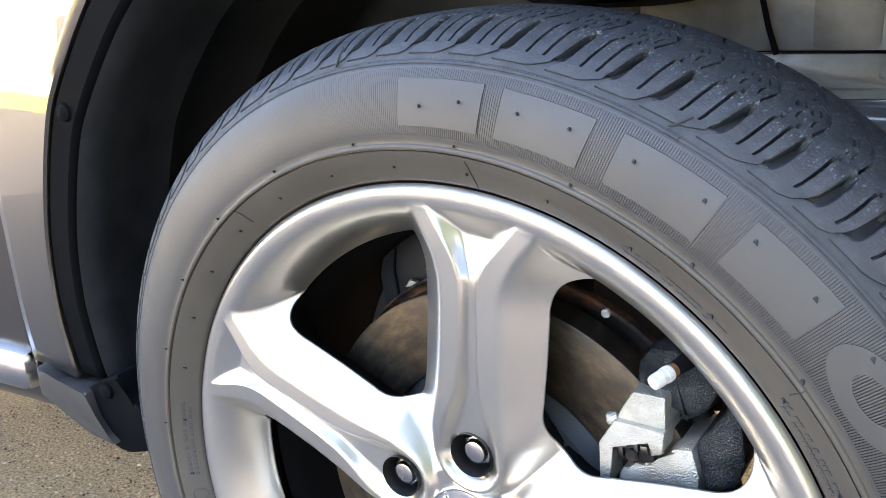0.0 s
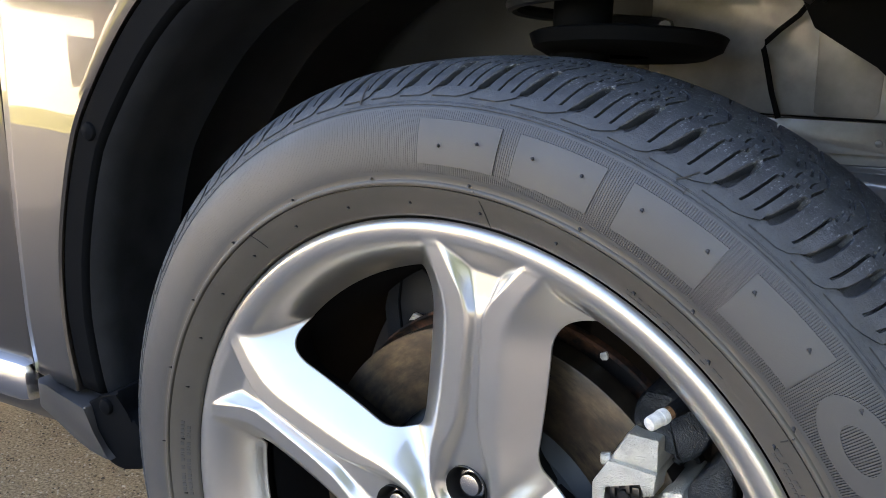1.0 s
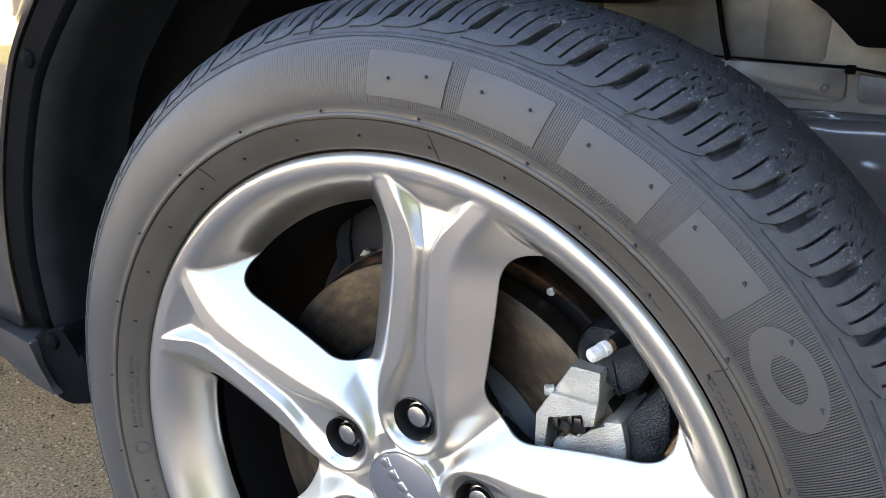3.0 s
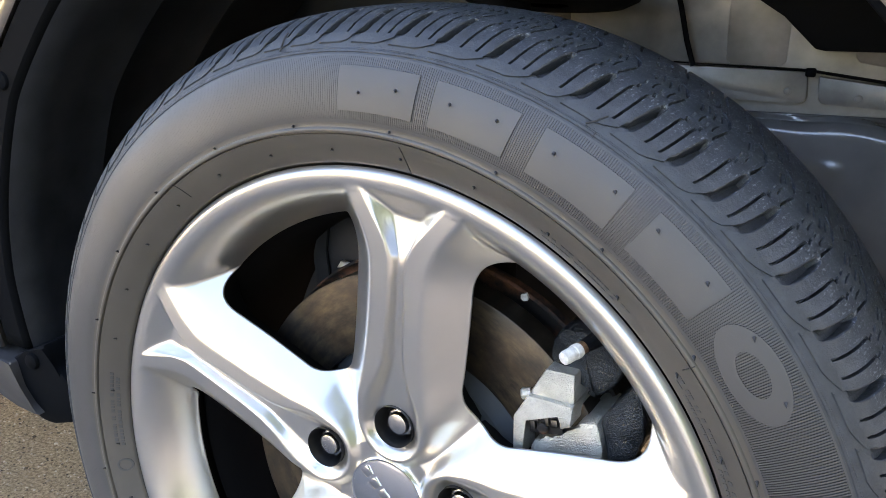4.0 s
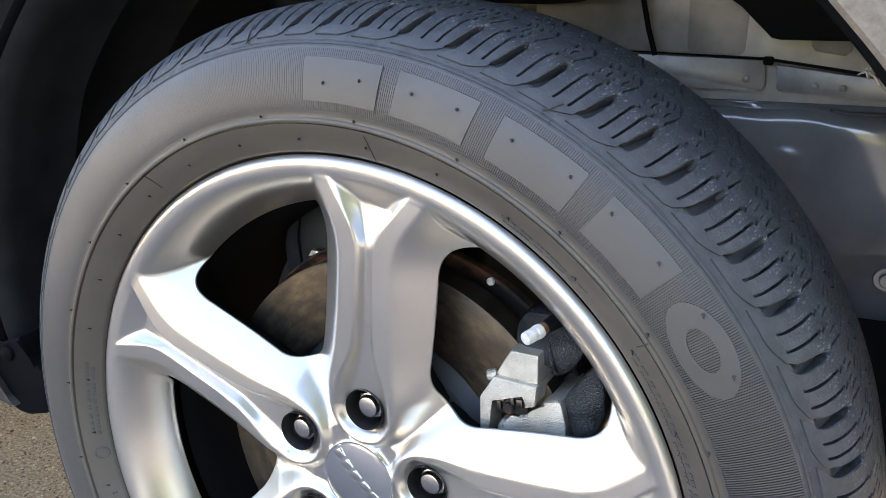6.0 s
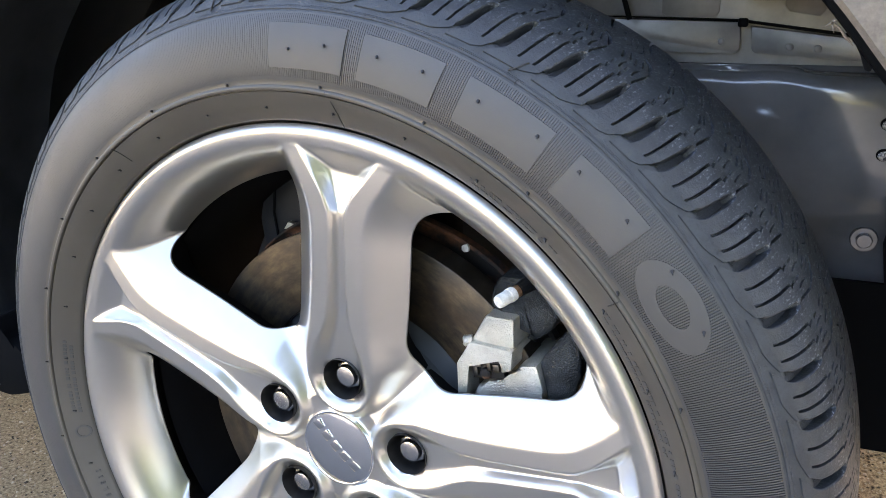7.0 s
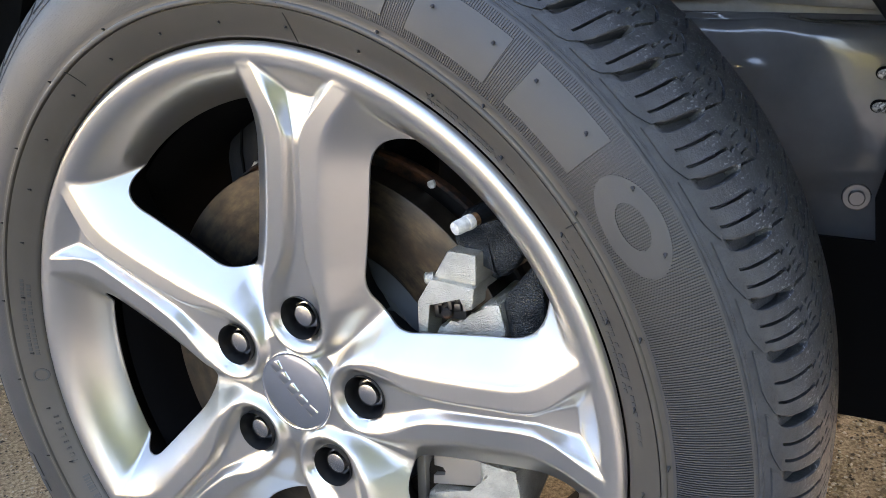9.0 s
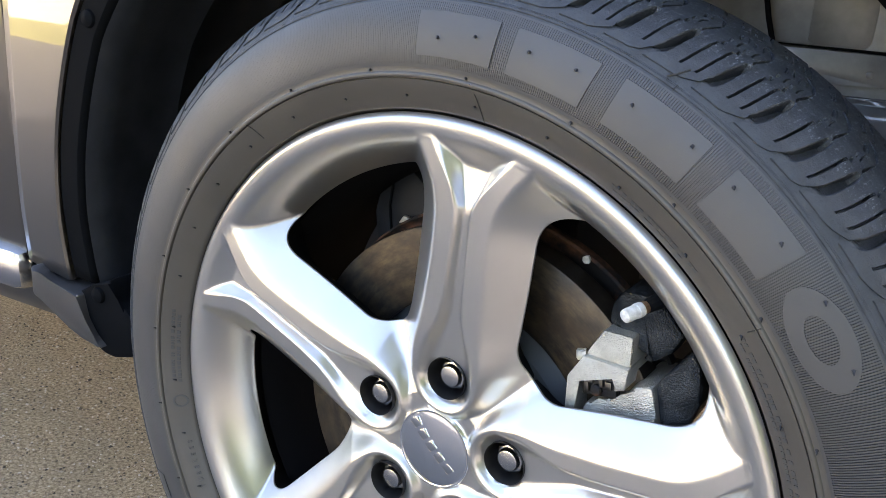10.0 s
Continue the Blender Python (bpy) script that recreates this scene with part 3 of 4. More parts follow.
side_bars(LUG0 - 21.7, LUG0 - 36.5, 0.2712, 0.0022, 1)
side_bars(LUG0 - 22.0, LUG0 - 34.0, 0.2677, 0.0022, 2)
side_bars(LUG0 - 45.5, LUG0 - 72.0, 0.2735, 0.0024, 3)
side_bars(LUG0 - 46.0, LUG0 - 66.0, 0.2695, 0.0022, 4)
side_bars(LUG0 + 86.0, LUG0 + 101.0, 0.2745, 0.0024, 5)
side_bars(LUG0 + 127.0, LUG0 + 134.5, 0.2690, 0.0050, 7)
side_bars(LUG0 + 87.0, LUG0 + 101.0, 0.2700, 0.0024, 6)
on_side("moulded_ring", lambda u, v: (LUG0 + 105.5 + math.degrees(0.0062 * (0.75 + 0.25 * v) * math.cos(6.2832 * u) / 0.2715), 0.2715 + 0.0062 * (0.75 + 0.25 * v) * math.sin(6.2832 * u)), RUBBER, tyre, 0.0006, 24, 1)


def side_word(word, a0, a1, r, size):
    """Raised letters round the tyre, tops outwards."""
    for k, ch in enumerate(word):
        cu = bpy.data.curves.new("letter", "FONT")
        cu.body, cu.size, cu.extrude = ch, size, 0.0005
        cu.align_x, cu.align_y = "CENTER", "CENTER"
        tmp = new("letter", cu)
        me = bpy.data.meshes.new_from_object(tmp.evaluated_get(bpy.context.evaluated_depsgraph_get()))
        bpy.data.objects.remove(tmp)
        me.materials.clear()
        me.materials.append(RUBBER)
        ob = mesh_object("letter", me, tyre)
        a = a0 + (a1 - a0) * k / (len(word) - 1)
        slope = math.degrees(math.atan2(side_z(r + 0.002) - side_z(r - 0.002), 0.004))
        ob.matrix_basis = pose(r * math.cos(radians(a)), r * math.sin(radians(a)), side_z(r) + 0.0003, 0, 0, a - 90) @ pose(0, 0, 0, slope, 0, 0)


side_word("TUBELESS", LUG0 + 123.6, LUG0 + 114.2, 0.2705, 0.0062)

# ---- tread: one block a pitch, from the rounded shoulder to past the middle ----
GROOVES = [107.0, 101.3, 97.2, 92.8, 88.8, 84.8, 80.6, 75.9, 71.1, 65.45, 60.4, 56.0, 50.45, 45.5, 41.0, 37.3, 31.8, 26.2, 20.4, 15.0, 10.2, 4.2, -1.1]
STEPS = [5.5, 4.3, 5.6, 4.9, 5.7, 4.4]
left = GROOVES[-1] - (107.0 - 360)
count = round(left / (sum(STEPS) / 6))
steps = [STEPS[k % 6] for k in range(count)]
for k in range(count - 1):
    GROOVES.append(GROOVES[-1] - steps[k] * left / sum(steps))
GROOVES.append(107.0 - 360)

TOP = [(0.3396, 0.0281), (0.3425, 0.0267), (0.3470, 0.0240), (0.3505, 0.0204), (0.3530, 0.0172), (0.3568, 0.0098), (0.3600, 0.0015), (0.3620, -0.0080), (0.3632, -0.0180), (0.3646, -0.0340),
       (0.3652, -0.0485), (0.3657, -0.0720), (0.3652, -0.0976), (0.3634, -0.1240), (0.3600, -0.1455), (0.3530, -0.1610), (0.3425, -0.1708)]
FOOT = [(0.3388, 0.0270), (0.3413, 0.0252), (0.3446, 0.0218), (0.3468, 0.0180), (0.3480, 0.0142), (0.3498, 0.0066), (0.3514, -0.0010), (0.3530, -0.0090), (0.3540, -0.0180), (0.3546, -0.0340),
        (0.3550, -0.0485), (0.3552, -0.0720), (0.3550, -0.0976), (0.3546, -0.1240), (0.3536, -0.1420), (0.3490, -0.1565), (0.3418, -0.1692)]
ROW_Z = [0.0281, 0.0272, 0.0269, 0.0262, 0.0252, 0.0240, 0.0231, 0.0229, 0.0215, 0.0195, 0.0170, 0.0140, 0.0100, 0.0050, 0.0000, -0.0040, -0.0065, -0.0080, -0.0090, -0.0098, -0.0102, -0.0130, -0.0155,
         -0.0170, -0.0174, -0.0215, -0.0219, -0.0300, -0.0380, -0.0400, -0.0404, -0.0450, -0.0500, -0.0540, -0.0544, -0.0600, -0.0640, -0.0690, -0.0694, -0.0760, -0.0764, -0.0850, -0.0854, -0.0920, -0.0960,
         -0.0964, -0.1040, -0.1044, -0.1150, -0.1240, -0.1340, -0.1455, -0.1610, -0.1708]


def drift(z):
    """Degrees by which the grooves lead or lag on their way across the tyre."""
    return float(np.interp(-z, [-0.0270, -0.0250, -0.0235, -0.0200, -0.0150, -0.0050, 0.0090, 0.0100, 0.0150, 0.0390, 0.0480, 0.0600, 0.0690, 0.0760, 0.0960, 0.1240, 0.1708],
                           [1.9, 1.35, 0.95, 0.60, 0.40, 0.18, 0.0, -0.10, 0.06, -0.32, -0.10, 0.50, 1.70, 1.3, 2.2, 3.4, 4.2]))


def groove(z):
    """Half the width in degrees, and the depth from 0 to 1, of the groove between two blocks."""
    if z > -0.0098:
        half = float(np.interp(-z, [-0.0281, -0.0262, -0.0245, -0.0215, -0.0150, 0.0000, 0.0065, 0.0090, 0.0098], [0.06, 0.10, 0.32, 0.50, 0.48, 0.40, 0.33, 0.24, 0.12]))
        return half, float(np.interp(-z, [-0.0262, -0.0235, -0.0200, -0.0160], [0.15, 0.50, 0.85, 0.96]))
    if -0.0130 > z > -0.0385 or -0.0452 > z > -0.0692 or -0.0955 > z:
        return 0.19 if z < -0.0450 else 0.12, 0.85
    return 0.07, 0.04


def slit(z, k):
    """How deep sipe number k is cut at z."""
    if k == 2:
        return 0.8 if -0.0218 > z > -0.0305 or -0.0451 > z > -0.0545 or -0.0693 > z > -0.0765 or -0.0853 > z > -0.0925 else 0.0
    spans = ((0.0230, -0.0171), (-0.0217, -0.0290 + 0.006 * k), (-0.0402 - 0.004 * k, -0.0542), (-0.0762, -0.0852), (-0.0962, -0.1042))
    return 0.8 if any(hi >= z >= lo for hi, lo in spans) else 0.0


def build_block(pitch):
    """One tread block whose leading groove lies at angle 0 and whose trailing groove lies at -pitch."""
    rng = random.Random(round(pitch * 100))
    sipes = [(0.36, 0), (0.66, 1)] if pitch >= 4.65 else [(0.53, 0)]
    plan = [("g", 0.0), ("g", 0.92), ("g", 1.0), ("g", 1.25)]
    for at, k in sipes:
        plan += [("s", at, -0.150, 0, k), ("s", at, -0.120, 1, k), ("s", at, 0.120, 1, k), ("s", at, 0.150, 0, k)]
        plan += [("s", at + 0.15, -0.11, 0, 2), ("s", at + 0.15, -0.08, 1, 2), ("s", at + 0.15, 0.08, 1, 2), ("s", at + 0.15, 0.11, 0, 2)]
    plan += [("m", 0.86), ("h", 1.25), ("h", 1.0), ("h", 0.92), ("h", 0.0)]
    zt, rt = [-p[1] for p in TOP], [p[0] for p in TOP]
    zf, rf = [-p[1] for p in FOOT], [p[0] for p in FOOT]
    share = np.linspace(0, 1, len(TOP))
    verts, faces = [], []
    shift = [rng.uniform(-0.10, 0.10) for _ in range(8)]
    for col in plan:
        for j, z0 in enumerate(ROW_Z):
            half, deep = groove(z0)
            cut, lead, z = 0.0, drift(z0), z0
            if col[0] in "gh":
                off = half * col[1]
                if col[0] == "h":
                    off += float(np.interp(-z0, [-0.0281, -0.0269, -0.0252, -0.0231, -0.0195], [1.25, 0.75, 0.36, 0.14, 0.0]))
                u = off if col[0] == "g" else pitch - off
                cut = deep if col[1] < 0.95 else 0.10 * (deep > 0.5) if col[1] == 1.0 else 0.0
            elif col[0] == "s":
                u = col[1] * pitch + col[2]
                cut = slit(z0, col[4]) * col[3]
                lead = lead * (0.72 if z0 > 0.0 else 1.0) - (0.26 if -0.0094 > z0 > -0.0300 else 0.0)
                if z0 < -0.03:
                    lead += shift[2 * col[4]]
            else:
                u = col[1] * pitch
            near_end = min(1.0, max(0.0, (u / pitch - 0.50) / 0.45))
            if j < 9:
                z = z0 - 0.0060 * near_end ** 2.0 * (1 - j / 9)
                lead += drift(z) - drift(z0)
            k = float(np.interp(-z, zt, share))
            high = np.array((np.interp(k, share, rt), -np.interp(k, share, zt)))
            low = np.array((np.interp(k, share, rf), -np.interp(k, share, zf)))
            h = 1 - cut
            if j < 2:
                h = 1 - (0.0016 if j == 0 else 0.0011) / float(np.hypot(*(high - low)))
            q = low + (high - low) * h
            a = radians(lead - u)
            verts.append((q[0] * math.cos(a), q[0] * math.sin(a), q[1]))
    m = len(ROW_Z)
    for i in range(len(plan) - 1):
        faces += [(i * m + j, i * m + j + 1, (i + 1) * m + j + 1, (i + 1) * m + j) for j in range(m - 1)]
    return verts, faces


block_meshes = {}
for lead_at, trail_at in zip(GROOVES, GROOVES[1:]):
    pitch = round(lead_at - trail_at, 2)
    if pitch not in block_meshes:
        ob = mesh_part("tread_block", *build_block(pitch), TREAD, tyre, sharp=28)
        block_meshes[pitch] = ob.data
    else:
        ob = mesh_object("tread_block", block_meshes[pitch], tyre)
    ob.matrix_basis = pose(0, 0, 0, 0, 0, lead_at)

def tread_seam(a, first, last, radius, sway):
    """A line of flash over the shoulder, from profile point first to last."""
    bm = bmesh.new()
    pts = []
    for k in np.linspace(first, last, 9):
        r = float(np.interp(k, range(len(TOP)), [p[0] for p in TOP]))
        z = float(np.interp(k, range(len(TOP)), [p[1] for p in TOP]))
        b = radians(a + sway * (k - first) / (last - first))
        pts.append((r * math.cos(b), r * math.sin(b), z + 0.0004))
    tube(bm, pts, radius, 6)
    part("mould_seam", bm, POCKET, tyre)


tread_seam(54.7, 0.0, 2.3, 0.0005, -1.3)
tread_seam(92.1, 0.0, 3.2, 0.0007, -0.5)

# ragged flash left by the mould, between the side and the tread
flash_rng = random.Random(11)
flash_v, flash_f = [], []
for k in range(900):
    a, lift = 2 * math.pi * k / 900, flash_rng.uniform(0.0001, 0.0008)
    for r, up in ((0.3376, -0.0004), (0.3381, lift), (0.3387, -0.0004)):
        flash_v.append((r * math.cos(a), r * math.sin(a), side_z(r) + up))
    n0, n1 = 3 * k, 3 * ((k + 1) % 900)
    flash_f += [(n0, n0 + 1, n1 + 1, n1), (n0 + 1, n0 + 2, n1 + 2, n1 + 1)]
mesh_part("mould_flash", flash_v, flash_f, TREAD, tyre, "ragged rubber line left by the mould")

# ---- brake ----
disc = tagged(new("brake_disc"), "brown rusty iron brake disc behind the spokes", "brake disc")
disc.matrix_basis = WHEEL_POSE
mesh_part("friction_ring", *revolve([(0.109, -0.0415), (0.112, -0.0400), (0.166, -0.0400), (0.168, -0.0412), (0.168, -0.066), (0.110, -0.067)], 140), ROTOR, disc)
mesh_part("hat", *revolve([(0.0, -0.031), (0.080, -0.031), (0.086, -0.033), (0.090, -0.044), (0.100, -0.0475), (0.109, -0.0475), (0.109, -0.0415)], 90), HAT, disc, "grey iron disc hat")
mesh_part("dust_shield", *revolve([(0.100, -0.080), (0.168, -0.080), (0.1725, -0.077), (0.1745, -0.072), (0.1765, -0.074), (0.1770, -0.082), (0.165, -0.090)], 110), RUST, disc, "rusty sheet-metal dust shield")

bm = bmesh.new()
prism(bm, [(-0.0030, -0.0012), (-0.0012, -0.0032), (0.0022, -0.0030), (0.0032, -0.0006), (0.0020, 0.0030), (-0.0008, 0.0026), (-0.0026, 0.0018)], -0.002, 0.0008, 0.0003)
mark = part("white_mark", bm, VALVE, disc, "small white irregular mark")
mark.matrix_basis = pose(0.0991, 0.1425, -0.0705)

knuckle = tagged(new("steering_knuckle"), "dark grey cast steering knuckle behind the brake disc", "knuckle")
knuckle.matrix_basis = WHEEL_POSE
bm = bmesh.new()
prism(bm, [(-0.128, 0.120), (-0.126, 0.165), (-0.114, 0.192), (-0.098, 0.206), (-0.078, 0.202), (-0.062, 0.185), (-0.058, 0.150), (-0.070, 0.115), (-0.100, 0.105)], -0.150, -0.100, 0.006)
upper_arm = part("upper_arm", bm, LINER, knuckle)
bm = bmesh.new()
tube(bm, [(-0.1060, 0.1400, -0.0985), (-0.1050, 0.1700, -0.0985), (-0.0985, 0.1930, -0.0990)], 0.0012, 8)
part("sensor_wire", bm, BLACK, upper_arm, "thin black wire")
bm = bmesh.new()
prism(bm, [(-0.0900, 0.1560), (-0.0840, 0.1625), (-0.0770, 0.1600), (-0.0780, 0.1570)], -0.094, -0.0895, 0.0006)
part("bright_edge", bm, CAST, upper_arm, "small bright metal edge")

caliper = tagged(new("brake_caliper"), "bare cast metal brake caliper over the disc edge", "brake caliper")
caliper.matrix_basis = WHEEL_POSE
bm = bmesh.new()
prism(bm, [(0.132, 0.1063), (0.1534, 0.1032), (0.1505, 0.0807), (0.117, 0.086)], -0.085, -0.0245, 0.0022)
bracket = part("bracket", bm, CAST, caliper)
bm = bmesh.new()
prism(bm, [(0.1184, 0.0871), (0.1515, 0.0811), (0.148, 0.0657), (0.1397, 0.0636), (0.1413, 0.0754), (0.1134, 0.0691), (0.110, 0.040), (0.1012, 0.040), (0.105, 0.070)], -0.060, -0.0200, 0.0016)
part("cover_plate", bm, CAST, caliper)
bm = bmesh.new()
prism(bm, [(0.1113, 0.0380), (0.1125, 0.0440), (0.1171, 0.0508), (0.128, 0.0520), (0.133, 0.0560), (0.1436, 0.0568), (0.1523, 0.0677), (0.1654, 0.0686), (0.1680, 0.0500), (0.1650, 0.0300), (0.130, 0.030)], -0.080, -0.0260, 0.0030)
part("housing", bm, CAST, caliper)
bm = bmesh.new()
prism(bm, [(0.1660, 0.0690), (0.1719, 0.0762), (0.192, 0.0963), (0.1975, 0.0861), (0.1970, 0.0600), (0.188, 0.0420), (0.1690, 0.0360)], -0.080, -0.0290, 0.0040)
part("housing_end", bm, CASTDARK, caliper, "dark oily end of the casting")
bm = bmesh.new()
prism(bm, [(0.1283, 0.1048), (0.132, 0.122), (0.142, 0.1330), (0.158, 0.1310), (0.1737, 0.1204), (0.1850, 0.1041), (0.176, 0.0900), (0.1600, 0.0801), (0.1545, 0.0830), (0.1560, 0.1000)], -0.095, -0.0360, 0.0070)
part("bridge", bm, CASTDARK, caliper, "dark oily casting")
bm = bmesh.new()
box(bm, (0.1140, 0.0560, -0.034), (0.1395, 0.0742, -0.0262), 0.0008)
part("pad_recess", bm, POCKET, caliper, "black recess")
for x, y, w, h, z in ((0.1300, 0.0715, 0.0085, 0.0022, -0.0215), (0.1295, 0.0672, 0.0030, 0.0065, -0.0225), (0.1345, 0.0655, 0.0050, 0.0060, -0.0235), (0.1185, 0.0640, 0.0035, 0.0080, -0.0225), (0.1205, 0.0678, 0.0065, 0.0020, -0.0220)):
    bm = bmesh.new()
    box(bm, (x - w / 2, y - h / 2, z - 0.006), (x + w / 2, y + h / 2, z), 0.0005)
    part("pad_clip", bm, CLIPM, caliper, "dark spring steel clip")
bm = bmesh.new()
prism(bm, [(0.0914, -0.0560), (0.1372, -0.0600), (0.1354, -0.0800), (0.0870, -0.0850), (0.0882, -0.0770), (0.0990, -0.0765), (0.1005, -0.0725), (0.0984, -0.0685), (0.0900, -0.0690)][::-1], -0.039, -0.0335, 0.0008)
part("brake_pad", bm, PADM, caliper, "pale worn brake pad plate")
bm = bmesh.new()
prism(bm, [(0.0776, -0.0480), (0.0849, -0.0480), (0.0780, -0.0997), (0.0760, -0.1200), (0.0690, -0.1200), (0.0705, -0.1011)][::-1], -0.060, -0.0335, 0.0008)
part("pad_backing", bm, PADM, caliper, "tan edge of the pad backing plate")
bm = bmesh.new()
prism(bm, [(0.1330, -0.0560), (0.1620, -0.0600), (0.1640, -0.0900), (0.1500, -0.1200), (0.1250, -0.1200), (0.1300, -0.0900)], -0.080, -0.0280, 0.003)
part("lower_bracket", bm, CAST, caliper)
bm = bmesh.new()
prism(bm, [(0.0850, -0.0890), (0.0900, -0.0855), (0.1240, -0.0840), (0.1310, -0.0780), (0.1372, -0.0640), (0.1430, -0.0640), (0.1450, -0.1000), (0.1050, -0.1250), (0.0800, -0.1200)][::-1], -0.036, -0.0270, 0.003)
part("lower_housing", bm, CAST, caliper)
pv, pf = revolve([(0.0, 0.0012), (0.0030, 0.0010), (0.0042, 0.0), (0.0042, -0.006)], 20)
pin = mesh_part("slide_pin", pv, pf, RUST, caliper, "rusty pin head")
pin.matrix_basis = pose(0.1255, 0.0610, -0.0235)
pin2 = mesh_part("bleed_nipple", pv, pf, CAST, caliper)
pin2.matrix_basis = pose(0.1120, 0.0858, -0.0250, 0, -70, 0)

# ---- the car ----
car = tagged(new("car"), "dark brown metallic car with its wheel arch open", "car")


def lip_radius(th):
    """The arch is taller than round, and flares out low down."""
    return float(np.interp(math.degrees(th), [-4, 42, 50, 60, 90, 110, 124, 129, 136, 143, 151, 158, 168, 174, 177, 184], [0.460, 0.460, 0.466, 0.478, 0.506, 0.513, 0.514, 0.5115, 0.506, 0.5020, 0.4880, 0.4765, 0.4570, 0.4465, 0.4395, 0.428]))


def arch_point(th, rad):
    """A point rad from the hub, counted as on an arch of radius 0.475."""
    rad += lip_radius(th) - 0.475
    return rad * math.cos(th), HUB_Z + rad * math.sin(th)


def side_y(x, z):
    """How far in the body side stands: flared at the arch, tucked in by the door and low down."""
    d = math.hypot(x, z - HUB_Z) - lip_radius(math.atan2(z - HUB_Z, x))
    flare = 0.012 if x < 0 else 0.010
    y = 0.022 - flare + flare * min(1.0, max(0.0, d / 0.16)) - (0.005 if x > 0 else 0.0)
    return y + 0.06 * max(0.0, 0.45 - z) + 0.35 * max(0, z - 0.85) ** 2


def build_fender():
    verts, faces = [], []
    nt, ns = 96, 14
    for i in range(nt + 1):
        th = radians(-4 + 179.5 * i / nt)
        c, s = math.cos(th), math.sin(th)
        far = min((0.513 / -c) if c < -1e-6 else (0.80 / max(c, 1e-6)), 0.66 / max(s, 1e-6), 2.0)
        far = max(far - lip_radius(th) + 0.475, 0.482)
        for j in range(ns + 1):
            if j == 0:
                x, z = arch_point(th, 0.478)
                y = side_y(x, z) + 0.02
            else:
                q = ((j - 1) / (ns - 1)) ** 1.6
                x, z = arch_point(th, 0.475 + (far - 0.475) * q)
                y = side_y(x, z)
                if j == 1:
                    y += 0.002
            verts.append((x, y, z))
    m = ns + 1
    for i in range(nt):
        faces += [(i * m + j, i * m + j + 1, (i + 1) * m + j + 1, (i + 1) * m + j) for j in range(ns)]
    ob = mesh_part("front_fender", verts, faces, PAINT, car, "dark brown metallic fender")
    so = ob.modifiers.new("thickness", "SOLIDIFY")
    so.thickness = 0.0015
    so.offset = 0
    return ob


build_fender()
# Chrome-like tube puts the sky's highlight on the painted hem into shape.
bm = bmesh.new()
tube(bm, [(-0.497, 0.0205, 0.7017), (-0.508, 0.0215, 0.622), (-0.5088, 0.0215, 0.561), (-0.5085, 0.0215, 0.509), (-0.508, 0.0215, 0.467), (-0.508, 0.0225, 0.424), (-0.507, 0.0240, 0.389), (-0.5005, 0.0240, 0.379), (-0.491, 0.0230, 0.3735), (-0.453, 0.0180, 0.3700), (-0.430, 0.0120, 0.3715)], 0.0024, 10)
part("hem_highlight", bm, BRIGHT, car, "highlight put in along the fender's folded edge")
# door skin with its turned edge, and the windows and roof above
bm = bmesh.new()
box(bm, (-1.62, 0.020, 0.395), (-0.520, 0.055, 0.98), 0.006)
door = part("front_door", bm, PAINT, car, "dark brown front door")
bm = bmesh.new()
box(bm, (-1.75, 0.045, 0.352), (-0.500, 0.30, 0.400), 0.006)
part("sill", bm, CLAD, car, "grey plastic sill")
bm = bmesh.new()
box(bm, (-1.75, 0.006, 0.354), (-0.517, 0.050, 0.404), 0.016)
part("sill_trim", bm, BRIGHT, car, "bright metal sill trim")
# Unseen cabin, body and hood, added so the car shades its near side.
bm = bmesh.new()
prism(bm, [(-2.6, 0.98), (-0.35, 0.98), (-0.55, 1.10), (-1.15, 1.66), (-2.5, 1.68), (-2.7, 1.3)], -1.75, -0.12, 0.03)
bmesh.ops.rotate(bm, verts=bm.verts, cent=(0, 0, 0), matrix=Matrix.Rotation(radians(90), 3, "X"))
part("cabin", bm, GLASS, car, "dark tinted glass cabin")
bm = bmesh.new()
prism(bm, [(-2.6, 0.30), (-0.53, 0.30), (-0.53, 0.98), (-2.6, 0.98)], -1.85, -0.06, 0.02)
bmesh.ops.rotate(bm, verts=bm.verts, cent=(0, 0, 0), matrix=Matrix.Rotation(radians(90), 3, "X"))
part("body", bm, PAINT, car)
bm = bmesh.new()
prism(bm, [(-0.60, 1.02), (0.20, 1.00), (0.75, 0.93), (0.80, 0.80), (0.78, 0.78), (0.70, 0.90), (0.2, 0.97), (-0.60, 0.99)], -1.85, -0.03, 0.004)
bmesh.ops.rotate(bm, verts=bm.verts, cent=(0, 0, 0), matrix=Matrix.Rotation(radians(90), 3, "X"))
part("hood", bm, PAINT, car)


# Unseen masses at front, side and below, added to keep sunlight off the wheel.
bm = bmesh.new()
box(bm, (0.78, 0.02, 0.185), (0.95, 1.85, 0.80), 0.03)
part("bumper_sun_block", bm, PAINT, car)
bm = bmesh.new()
box(bm, (0.475, 0.012, 0.19), (0.95, 0.05, 0.40), 0.008)
part("bumper_side_block", bm, PAINT, car)
bm = bmesh.new()
box(bm, (-2.6, 0.45, 0.24), (0.10, 1.50, 0.34), 0.01)
part("underbody", bm, BLACK, car)
bm = bmesh.new()
box(bm, (-0.5, 1.80, 0.30), (0.80, 1.85, 0.95), 0.01)
part("far_side_block", bm, PAINT, car)
bm = bmesh.new()
box(bm, (-0.1, 0.55, 0.32), (0.60, 1.30, 0.90), 0.05)
part("engine_light_block", bm, BLACK, car)


